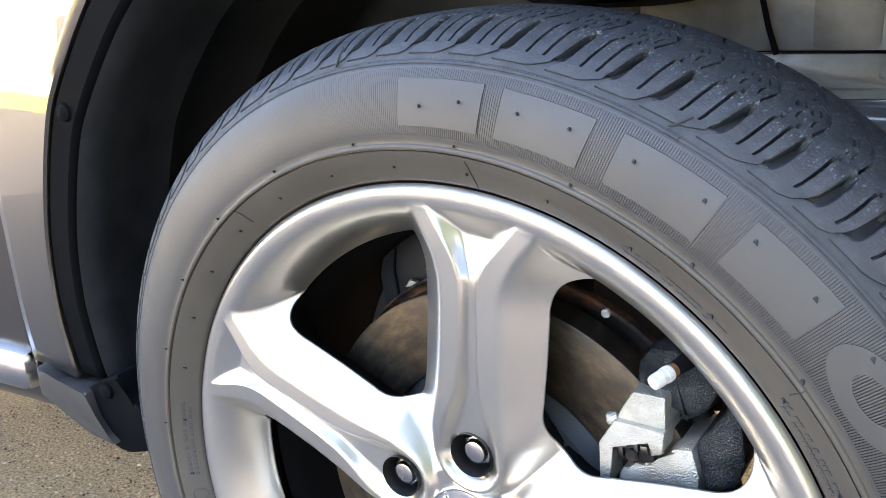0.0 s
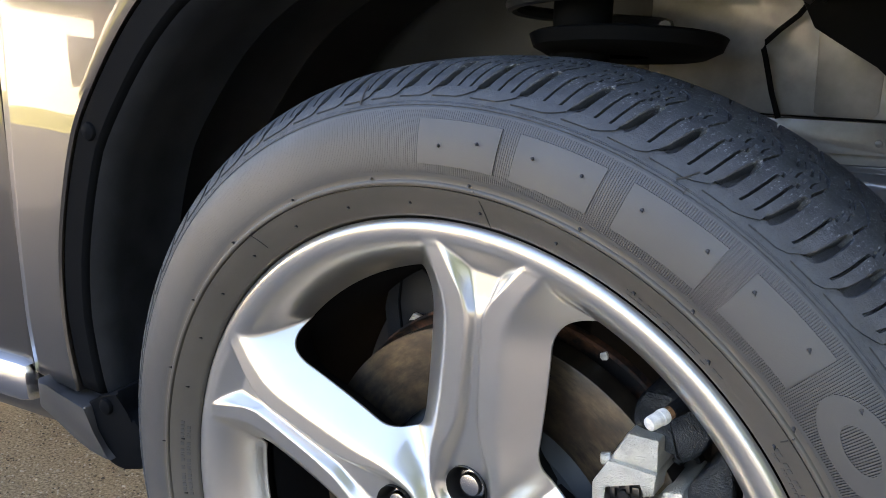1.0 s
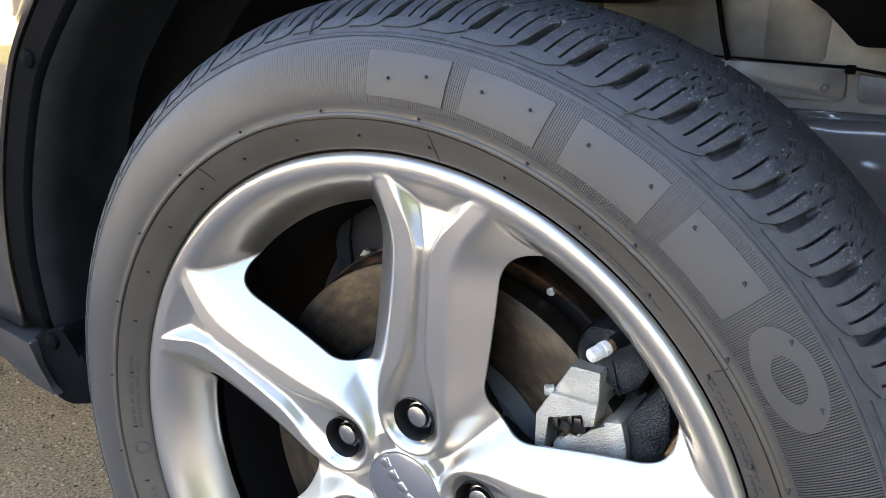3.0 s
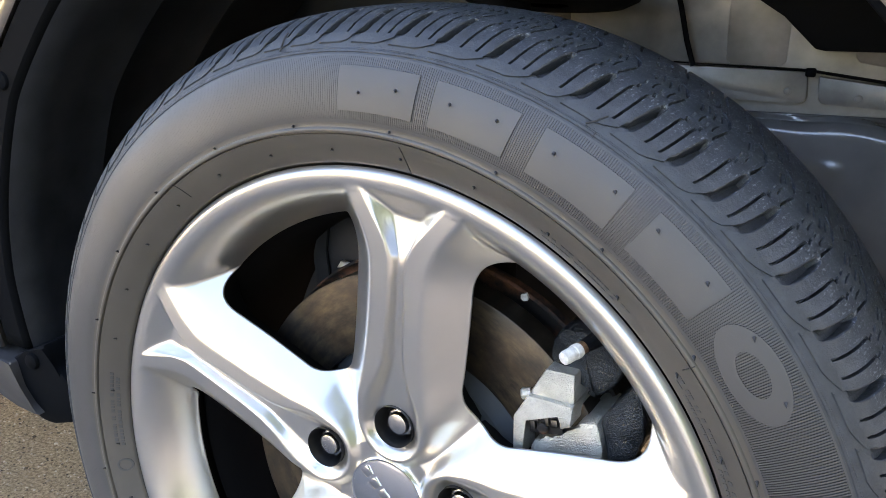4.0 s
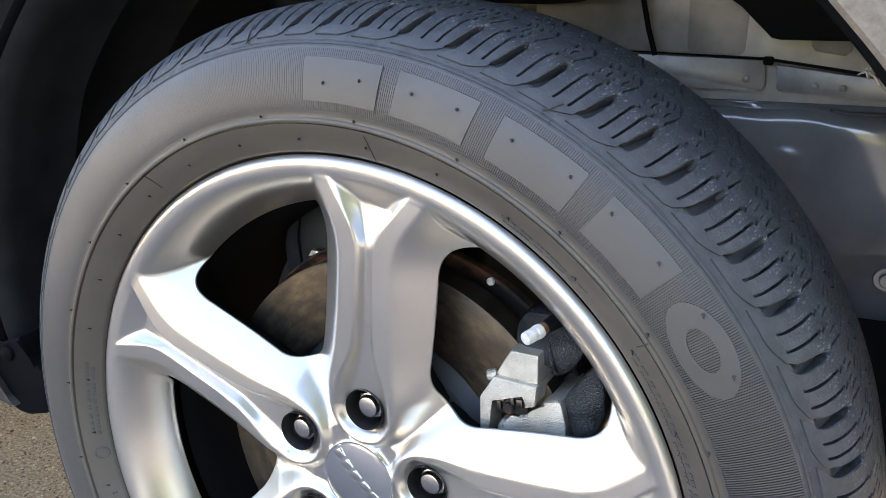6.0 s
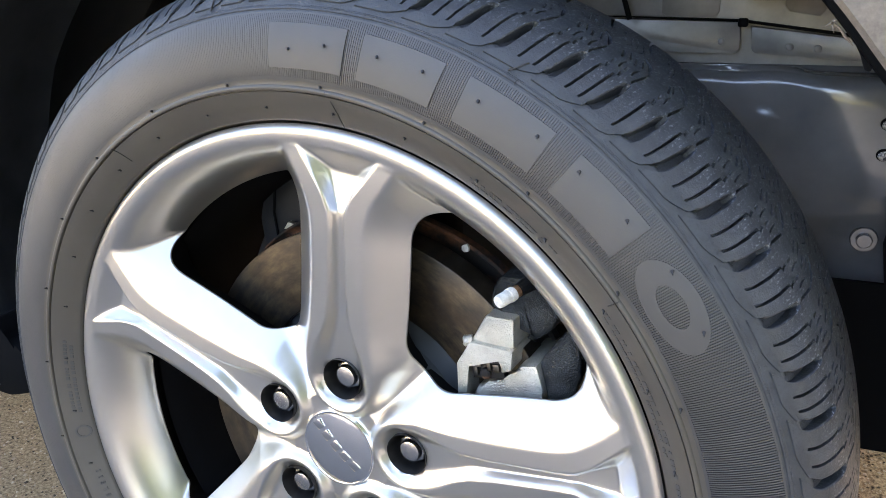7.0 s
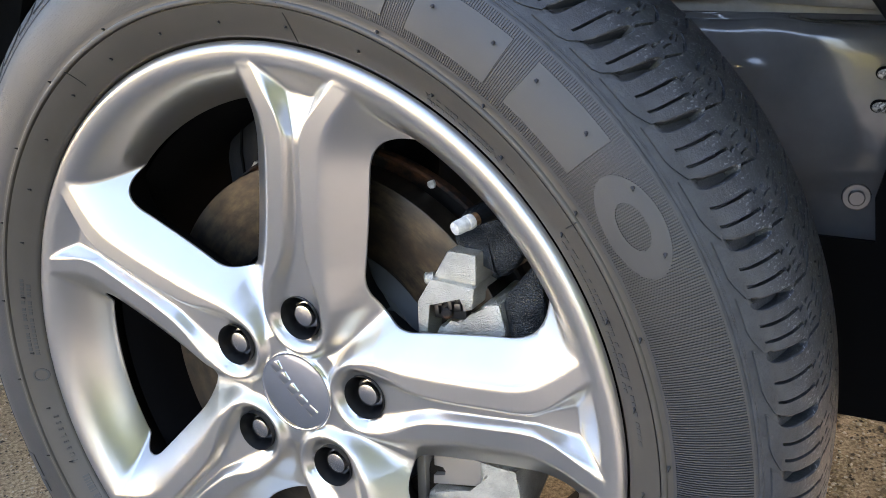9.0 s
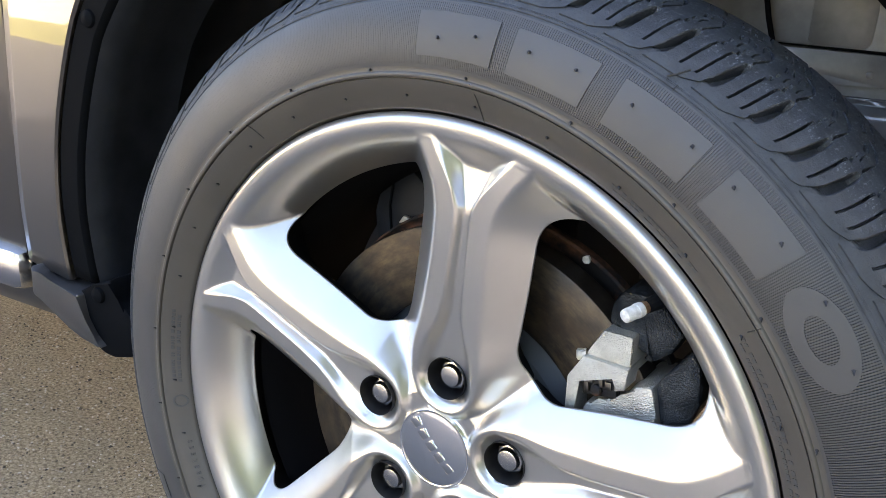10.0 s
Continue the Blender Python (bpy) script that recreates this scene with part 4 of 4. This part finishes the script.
def build_liner():
    """Black arch liner: a flange beside the lip, then the tunnel over the tyre."""
    verts, faces = [], []
    nt = 70
    prof = [(0.474, 0.020), (0.471, 0.013), (0.447, 0.013), (0.441, 0.018), (0.436, 0.05), (0.440, 0.10), (0.432, 0.12), (0.440, 0.14), (0.440, 0.20), (0.432, 0.22), (0.440, 0.24), (0.438, 0.36)]
    for i in range(nt + 1):
        th = radians(66 + 123 * i / nt)
        low = max(0.0, math.degrees(th) - 165) / 24
        for r, y in prof:
            x, z = arch_point(th, r)
            verts.append((x, y + 0.012 * low, z))
    m = len(prof)
    edge, inner = [], []
    for i in range(nt):
        turn_at = 66 + 123 * (i + 1) / nt
        if turn_at < 176.6:
            edge += [(i * m + j, (i + 1) * m + j, (i + 1) * m + j + 1, i * m + j + 1) for j in range(3)]
        if turn_at < 183.5:
            inner += [(i * m + j, (i + 1) * m + j, (i + 1) * m + j + 1, i * m + j + 1) for j in range(3, m - 1)]
    # Tunnel is a paler black than the flange, to lift its deep shade.
    ob = mesh_part("arch_liner", verts, inner, LINER, car, "black wheel arch liner, coloured paler to lift its shade")
    rim = mesh_part("liner_flange", verts, edge, BLACK, ob, "black plastic flange")
    for o in (ob, rim):
        so = o.modifiers.new("thickness", "SOLIDIFY")
        so.thickness = 0.002
    return ob




def build_arch_trim():
    """Dusty plastic trim round the front half of the arch."""
    verts, faces = [], []
    nt = 40
    prof = [(0.4745, 0.022), (0.4735, 0.000), (0.4765, -0.0035), (0.520, -0.0035), (0.5235, 0.000)]
    for i in range(nt + 1):
        th = radians(-2 + 62 * i / nt)
        for r, off in prof:
            x, z = arch_point(th, r)
            verts.append((x, side_y(x, z) + off, z))
    m = len(prof)
    for i in range(nt):
        faces += [(i * m + j, i * m + j + 1, (i + 1) * m + j + 1, (i + 1) * m + j) for j in range(m - 1)]
    return mesh_part("arch_trim", verts, faces, TRIM, car, "dusty brown-grey plastic arch trim")


def build_edge_strip():
    """Black strip tucked behind the inner edge of the trim."""
    verts, faces = [], []
    prof = [(0.4750, 0.010), (0.4700, 0.014), (0.4690, 0.018), (0.4695, 0.034)]
    for i in range(41):
        th = radians(-2 + 62 * i / 40)
        for r, off in prof:
            x, z = arch_point(th, r)
            verts.append((x, side_y(x, z) + off, z))
    for i in range(40):
        faces += [(i * 4 + j, i * 4 + j + 1, i * 4 + j + 5, i * 4 + j + 4) for j in range(3)]
    return mesh_part("edge_strip", verts, faces, BLACK, car, "black strip behind the trim")


def build_wire_clip(x, y, z):
    """A small bent metal clip with frayed prongs."""
    rng = random.Random(5)
    bm = bmesh.new()
    tube(bm, [(0, 0, 0), (0.006, 0.001, -0.004), (0.010, 0.0, -0.010), (0.016, 0.001, -0.016)], [0.0014, 0.0011, 0.0012, 0.0005], 7)
    for _ in range(7):
        d = Vector((rng.uniform(-1, 1), rng.uniform(-0.6, 0.2), rng.uniform(-1, 1))).normalized()
        tube(bm, [(0, 0, 0), tuple(d * 0.003), tuple(d * rng.uniform(0.005, 0.008))], [0.0013, 0.0009, 0.0003], 6)
    clip = part("wire_clip", bm, TRIM, car, "small bent metal clip")
    clip.matrix_basis = pose(x, y, z) @ Matrix.Scale(0.75, 4)


build_arch_trim()
build_edge_strip()
build_wire_clip(0.3165, 0.028, 0.6775)
liner = build_liner()
pin_v, pin_f = revolve([(0.0, 0.0040), (0.0040, 0.0036), (0.0075, 0.0020), (0.0085, 0.0), (0.0085, -0.002)], 20)
for k, (x, y, z) in enumerate([(-0.3848, 0.0125, 0.6495), (-0.3949, 0.0085, 0.3830)]):
    pin = mesh_part("push_pin", pin_v, pin_f, BLACK, liner)
    pin.matrix_basis = pose(x, y, z, 90, 0, 0)

bm = bmesh.new()
prism(bm, [(0.330, 0.675), (0.336, 0.668), (0.3405, 0.6546), (0.339, 0.651), (0.336, 0.652), (0.333, 0.660), (0.328, 0.669)], -0.034, -0.030, 0.0008)
bmesh.ops.rotate(bm, verts=bm.verts, cent=(0, 0, 0), matrix=Matrix.Rotation(radians(90), 3, "X"))
part("liner_clip", bm, BLACK, car, "small black hook clip")

# lower rear cladding with the stub flap behind it
bm = bmesh.new()
prism(bm, [(-0.490, 0.3960), (-0.476, 0.3880), (-0.460, 0.3830), (-0.4181, 0.3800), (-0.4121, 0.3541), (-0.4006, 0.3382), (-0.3880, 0.3284), (-0.3978, 0.3285), (-0.4160, 0.3335), (-0.434, 0.3396), (-0.4615, 0.3530), (-0.490, 0.3640)], -0.040, -0.002, 0.003)
bmesh.ops.rotate(bm, verts=bm.verts, cent=(0, 0, 0), matrix=Matrix.Rotation(radians(90), 3, "X"))
part("arch_cladding", bm, CLAD, car, "dark grey plastic cladding below the fender")
bm = bmesh.new()
prism(bm, [(-0.4321, 0.3765), (-0.405, 0.391), (-0.3786, 0.4029), (-0.3715, 0.3804), (-0.3588, 0.3754), (-0.345, 0.362), (-0.345, 0.332), (-0.3561, 0.3240), (-0.3789, 0.3177), (-0.3920, 0.3182), (-0.4010, 0.3212), (-0.4143, 0.3304), (-0.4261, 0.3465)], -0.060, -0.010, 0.004)
bmesh.ops.rotate(bm, verts=bm.verts, cent=(0, 0, 0), matrix=Matrix.Rotation(radians(90), 3, "X"))
part("mud_flap", bm, BLACK, car, "short black plastic flap")


def build_rail():
    """The frame rail inside the arch, seen below a riveted flange."""
    line = [(0.372, 0.6180), (0.366, 0.6155), (0.346, 0.6135), (0.3385, 0.6112), (0.3345, 0.6080), (0.3322, 0.6030), (0.3310, 0.590), (0.330, 0.545), (0.331, 0.525), (0.334, 0.503), (0.341, 0.483), (0.349, 0.469), (0.3535, 0.458), (0.355, 0.435), (0.358, 0.400)]
    run = np.concatenate([[0.0], np.cumsum([math.dist(p, q) for p, q in zip(line, line[1:])])])
    at = np.concatenate([np.linspace(0, 0.05, 34), np.linspace(0.05, run[-1], 70)[1:]])
    prof = [(float(soft(k, run, [p[0] for p in line], 0.0035)), float(soft(k, run, [p[1] for p in line], 0.0035))) for k in at]
    xs = np.linspace(0.05, 0.75, 176)
    verts, faces = [], []
    for x in xs:
        wave = float(soft(x, [0.2296, 0.244, 0.258, 0.2835, 0.305, 0.321, 0.336], [0.002, 0.0008, 0.001, 0.003, 0.001, -0.002, -0.0022], 0.008))
        for k, (y, z) in enumerate(prof):
            q = min(1.0, max(0.0, (x - 0.285 - 0.42 * max(0.0, 0.598 - z)) / 0.065))
            q = q * q * (3 - 2 * q)
            reach = float(np.interp(at[k], [0.003, 0.012, 0.030, 0.150, 0.175], [0.0, 0.3, 1.0, 1.0, 0.0]))
            dent = (1 - q) * (0.006 + 0.20 * max(0.0, 0.335 - x)) * reach
            knob = 0.0028 * math.exp(-((x - 0.2755) / 0.013) ** 2 - ((z - 0.5725) / 0.0075) ** 2)
            verts.append((x, y + dent - knob, z - 0.12 * dent + wave * float(np.interp(at[k], [0.004, 0.010, 0.040, 0.060], [0.0, 1.0, 1.0, 0.0]))))
    m = len(prof)
    for i in range(len(xs) - 1):
        faces += [(i * m + j, i * m + j + 1, (i + 1) * m + j + 1, (i + 1) * m + j) for j in range(m - 1)]
    return mesh_part("frame_rail", verts, faces, RAIL, car, "dark painted frame rail")


rail = build_rail()
arc = [(math.cos(q), math.sin(q)) for q in np.linspace(-math.pi / 2, 0, 6)]
flanges = ([(0.02, 0.6285)] + [(0.2445 + 0.007 * c, 0.6343 + 0.007 * q) for c, q in arc] + [(0.2495, 0.6570), (0.02, 0.6620)],
           [(0.2680 - 0.007 * c, 0.6343 + 0.007 * q) for c, q in arc[::-1]] + [(0.52, 0.6135), (0.52, 0.6235), (0.2595, 0.6530)])
for outline in flanges:
    bm = bmesh.new()
    prism(bm, outline, -0.376, -0.368, 0.0012)
    bmesh.ops.rotate(bm, verts=bm.verts, cent=(0, 0, 0), matrix=Matrix.Rotation(radians(90), 3, "X"))
    part("flange", bm, PRIMER, rail, "pale grey-brown flange")
bm = bmesh.new()
box(bm, (0.02, 0.378, 0.600), (0.72, 0.384, 0.660))
part("flange_back", bm, PRIMER, rail)
rivet_v, rivet_f = revolve([(0.0, 0.0010), (0.0022, 0.0009), (0.0034, 0.0003), (0.0037, -0.001)], 16)
for x, z in ((0.2337, 0.6385), (0.2955, 0.6340), (0.3200, 0.6330)):
    r = mesh_part("rivet", rivet_v, rivet_f, PRIMER, rail)
    r.matrix_basis = pose(x, 0.3675, z, 90, 0, 0)
bolt_v, bolt_f = revolve([(0.0, 0.008), (0.0062, 0.008), (0.0072, 0.0068), (0.0072, 0.003), (0.0115, 0.003), (0.0125, 0.0), (0.0125, -0.002)], 24)
b = mesh_part("bolt", bolt_v, bolt_f, RAIL, rail, "flanged grey bolt")
b.matrix_basis = pose(0.3806, 0.3485, 0.4587, 90, 0, 0)
for z in (0.5723, 0.5443):
    bm = bmesh.new()
    outline = [(0.018 + 0.0062 * math.cos(q), 0.0062 * math.sin(q)) for q in np.linspace(-math.pi / 2, math.pi / 2, 9)] + [(-0.008 + 0.0062 * math.cos(q), 0.0062 * math.sin(q)) for q in np.linspace(math.pi / 2, 1.5 * math.pi, 9)]
    prism(bm, [(x, y * 0.92) for x, y in outline], -0.004, 0.0006)
    s = part("slot", bm, BLACK, rail, "dark punched slot")
    s.matrix_basis = pose(0.392, 0.3298, z, 90, 0, 0)
    bm = bmesh.new()
    prism(bm, [(x * 0.90, y * 0.72 - 0.0010) for x, y in outline], -0.003, 0.0009, 0.0004)
    part("bare_metal", bm, SCRAPED, s, "scraped bare metal in the slot")

# inner panel above the rail, and the dark strut tower behind the wheel
bm = bmesh.new()
prism(bm, [(0.020, 0.6650), (0.250, 0.6600), (0.360, 0.6460), (0.520, 0.6280), (0.75, 0.600), (0.75, 0.96), (0.020, 0.96)], -0.380, -0.362, 0.002)
bmesh.ops.rotate(bm, verts=bm.verts, cent=(0, 0, 0), matrix=Matrix.Rotation(radians(90), 3, "X"))
panel = part("inner_panel", bm, PRIMER, car, "dusty grey-brown inner panel")
for outline in ([(0.176, 0.6660), (0.1805, 0.6625), (0.2255, 0.6612), (0.2300, 0.6660), (0.2330, 0.80), (0.174, 0.80)], [(0.285, 0.80), (0.288, 0.672), (0.292, 0.667), (0.318, 0.663), (0.323, 0.668), (0.326, 0.80)]):
    bm = bmesh.new()
    prism(bm, outline, -0.3630, -0.3612, 0.0007)
    bmesh.ops.rotate(bm, verts=bm.verts, cent=(0, 0, 0), matrix=Matrix.Rotation(radians(90), 3, "X"))
    part("pressed_rib", bm, PRIMER, panel)
bm = bmesh.new()
box(bm, (-0.52, 0.40, 0.30), (0.118, 0.42, 0.96), 0.003)
part("tower_wall", bm, LIFTED, car)
bm = bmesh.new()
tube(bm, [(0.172, 0.345, 0.772), (0.158, 0.345, 0.752), (0.142, 0.345, 0.7385), (0.1325, 0.345, 0.729), (0.1305, 0.345, 0.722), (0.1332, 0.345, 0.713), (0.1405, 0.345, 0.684), (0.1484, 0.345, 0.660)], 0.0026)
part("brake_hose", bm, BLACK, car, "thin black hose")
# A black bar draws the shadow gap between panel and flange.
bm = bmesh.new()
tube(bm, [(0.146, 0.3650, 0.6625), (0.250, 0.3650, 0.6585), (0.360, 0.3650, 0.6440), (0.520, 0.3650, 0.6260)], 0.0016, 8)
part("seam_shade", bm, BLACK, car, "black bar in place of the seam's shadow gap")
# A black block stands in for the shade inside a small gap.
bm = bmesh.new()
box(bm, (0.2475, 0.3600, 0.6525), (0.2570, 0.3690, 0.6610), 0.002)
part("gap_shade", bm, BLACK, car, "small black block in place of a gap's shade")
bm = bmesh.new()
prism(bm, [(0.150, 0.790), (0.175, 0.740), (0.195, 0.727), (0.227, 0.708), (0.2476, 0.687), (0.2545, 0.6805), (0.262, 0.679), (0.60, 0.679), (0.60, 0.80)], -0.314, -0.310, 0.001)
bmesh.ops.rotate(bm, verts=bm.verts, cent=(0, 0, 0), matrix=Matrix.Rotation(radians(90), 3, "X"))
part("splash_shield", bm, BLACK, car, "black plastic shield")
bm = bmesh.new()
prism(bm, [(0.20, 0.432), (0.20, 0.262), (0.75, 0.262), (0.75, 0.56), (0.43, 0.56), (0.400, 0.52), (0.392, 0.470), (0.398, 0.432)], -0.305, -0.300)
bmesh.ops.rotate(bm, verts=bm.verts, cent=(0, 0, 0), matrix=Matrix.Rotation(radians(90), 3, "X"))
part("lower_shield", bm, BLACK, car, "black plastic lower shield")
strut = tagged(new("suspension_strut"), "black suspension strut with a coil spring", "strut")
bm = bmesh.new()
tube(bm, [(0.0, 0.20, 0.45), (-0.01, 0.26, 0.95)], 0.026, 20)
part("damper", bm, BLACK, strut)
v, f = revolve([(0.02, 0.0), (0.07, 0.0), (0.082, 0.006), (0.086, 0.016), (0.083, 0.018), (0.070, 0.008), (0.02, 0.008)], 40)
seat = mesh_part("spring_seat", v, f, BLACK, strut)
seat.matrix_basis = pose(0.03, 0.25, 0.715, -6, 0, 0)
bm = bmesh.new()
tube(bm, [(0.068 * math.cos(q) - 0.004, 0.245 + 0.068 * math.sin(q), 0.74 + 0.035 * q / (2 * math.pi)) for q in np.linspace(0, 10 * math.pi, 120)], 0.006, 8)
part("coil_spring", bm, LIFTED, strut)

# ---- ground and surroundings ----
bm = bmesh.new()
bmesh.ops.create_grid(bm, x_segments=40, y_segments=40, size=400)
tagged(part("ground", bm, GROUND), "tan gritty concrete driveway", "ground", kind="structure")
bm = bmesh.new()
box(bm, (-60, -70, 0.0), (-3.2, -5.5, 0.03), 0.01)
box(bm, (-3.2, -70, 0.0), (40, -9, 0.03), 0.01)
lawn_bm, bm = bm, bmesh.new()
box(bm, (-3.2, -9.0, -0.05), (60, -0.16, 0.004))
box(bm, (-60, -5.5, -0.05), (-3.2, -0.16, 0.004))
# Unseen stretch ahead of the car, added to cut light bounced onto the tyre.
box(bm, (1.0, -0.16, -0.05), (60, 40, 0.004))
tagged(part("road", bm, ASPHALT), "worn grey asphalt beside the car, with an added unseen stretch ahead", "road", kind="structure")
bm = lawn_bm
tagged(part("lawn", bm, LAWN), "sunlit yellow-green mown lawn", "lawn", kind="structure")


def build_house(x, y, w, d, turn):
    house = tagged(new("house"), "pale rendered house with a dark roof across the lawn", "house")
    house.matrix_basis = pose(x, y, 0, 0, 0, turn)
    bm = bmesh.new()
    box(bm, (-w / 2, -d / 2, 0), (w / 2, d / 2, 3.0), 0.02)
    part("wall", bm, WALL, house)
    bm = bmesh.new()
    prism(bm, [(-w / 2 - 0.5, 2.95), (w / 2 + 0.5, 2.95), (w / 4, 5.2), (-w / 4, 5.2)], -d / 2 - 0.4, d / 2 + 0.4)
    bmesh.ops.rotate(bm, verts=bm.verts, cent=(0, 0, 0), matrix=Matrix.Rotation(radians(90), 3, "X"))
    part("roof", bm, ROOF, house)
    for k in range(3):
        bm = bmesh.new()
        box(bm, (-w / 3 + k * w / 3 - 0.6, d / 2 - 0.05, 0.9), (-w / 3 + k * w / 3 + 0.6, d / 2 + 0.04, 2.2), 0.02)
        part("window", bm, GLASS, house)


build_house(-22.0, -13.0, 12.0, 7.0, -62)
build_house(-14.0, -27.0, 13.0, 7.0, -30)


def build_tree(x, y, h, seed):
    rng = random.Random(seed)
    tree = tagged(new("tree"), "leafy green tree out of view, added for reflections and shade", "tree", "trees on the lawn")
    tree.matrix_basis = pose(x, y, 0)
    bm = bmesh.new()
    tube(bm, [(0, 0, 0), (0.05, 0.02, h * 0.25), (-0.05, 0.05, h * 0.5), (0.0, 0.0, h * 0.8)], [0.20, 0.15, 0.11, 0.04], 10)
    for k in range(5):
        a = 1.3 * k
        tube(bm, [(0, 0, h * (0.35 + 0.06 * k)), (0.7 * math.cos(a), 0.7 * math.sin(a), h * (0.5 + 0.06 * k)), (1.3 * math.cos(a), 1.3 * math.sin(a), h * (0.58 + 0.06 * k))], [0.07, 0.05, 0.02], 6)
    part("trunk", bm, BARK, tree)
    verts, faces = [], []
    for _ in range(2600):
        t, p, q = rng.uniform(0, 6.283), rng.uniform(-1, 1), rng.random() ** 0.4
        c = Vector((math.cos(t) * math.sqrt(1 - p * p) * h * 0.30 * q, math.sin(t) * math.sqrt(1 - p * p) * h * 0.30 * q, h * (0.66 + 0.32 * p * q)))
        c += Vector((0.3 * math.sin(c.z * 3 + t), 0.3 * math.cos(c.z * 2), 0))
        u = Vector((rng.gauss(0, 1), rng.gauss(0, 1), rng.gauss(0, 1))).normalized()
        v = u.orthogonal().normalized()
        n0, sz = len(verts), rng.uniform(0.10, 0.22)
        verts += [c - u * sz, c + v * sz * 0.5, c + u * sz, c - v * sz * 0.5]
        faces.append((n0, n0 + 1, n0 + 2, n0 + 3))
    mesh_part("crown", verts, faces, LEAF, tree, sharp=0)


# The last three are unseen, added to block light from the right.
for k, (x, y, h) in enumerate([(-9.0, -5.5, 5.5), (-13.0, -11.0, 7.0), (-6.5, -13.0, 6.0), (2.5, -15.0, 6.5), (8.0, -12.0, 5.5), (7.0, -5.2, 6.8), (10.5, -3.0, 7.5), (2.7, -2.3, 6.2)]):
    build_tree(x, y, h, 20 + k)


def build_blocking_hedge(x0, x1, y0, y1, h):
    """A loose hedge of leaves round short stems, added out of view to block light."""
    rng = random.Random(8)
    hedge = tagged(new("hedge"), "unseen dark green hedge added to block light from the right", "hedge")
    hedge.matrix_basis = pose((x0 + x1) / 2, (y0 + y1) / 2, 0)
    bm = bmesh.new()
    run = Vector((x1 - x0, y1 - y0, 0))
    for k in range(9):
        p = run * ((k + 0.5) / 9 - 0.5)
        tube(bm, [p, p + Vector((0.04, 0.02, h * 0.8))], [0.03, 0.012], 6)
    part("stems", bm, BARK, hedge)
    verts, faces = [], []
    for _ in range(9000):
        c = run * rng.uniform(-0.5, 0.5) + Vector((rng.gauss(0, 0.22), rng.gauss(0, 0.22), rng.uniform(0.05, h) + 0.1 * math.sin(rng.random() * 6)))
        u = Vector((rng.gauss(0, 1), rng.gauss(0, 1), rng.gauss(0, 1))).normalized()
        v = u.orthogonal().normalized()
        n0, sz = len(verts), rng.uniform(0.05, 0.11)
        verts += [c - u * sz, c + v * sz * 0.5, c + u * sz, c - v * sz * 0.5]
        faces.append((n0, n0 + 1, n0 + 2, n0 + 3))
    mesh_part("leaves", verts, faces, LEAF, hedge, sharp=0)


build_blocking_hedge(2.3, 4.6, -1.2, -5.2, 2.2)


def build_pebbles():
    """Loose grit lying on the driveway beside and under the car."""
    rng = random.Random(4)
    verts, faces = [], []
    for x0, x1, y0, y1, count, size in ((-1.25, -0.35, -0.05, 0.60, 6500, 1.0), (0.38, 0.95, 0.40, 1.40, 9000, 1.3)):
        for _ in range(count):
            x, y, r = rng.uniform(x0, x1), rng.uniform(y0, y1), size * rng.uniform(0.0009, 0.0026) * (1.7 if rng.random() < 0.06 else 1)
            n0, spin = len(verts), rng.uniform(0, 6.28)
            for k in range(4):
                q = r * rng.uniform(0.7, 1.3)
                verts.append((x + q * math.cos(spin + k * 1.571), y + q * math.sin(spin + k * 1.571), r * 0.25))
            verts += [(x, y, r * rng.uniform(0.7, 1.2)), (x, y, -r * 0.4)]
            for k in range(4):
                faces += [(n0 + k, n0 + (k + 1) % 4, n0 + 4), (n0 + (k + 1) % 4, n0 + k, n0 + 5)]
    return mesh_part("grit", verts, faces, PEBBLE, None, "loose tan grit on the driveway", sharp=0)


tagged(build_pebbles(), "loose tan grit on the concrete driveway", "grit", kind="stuff")
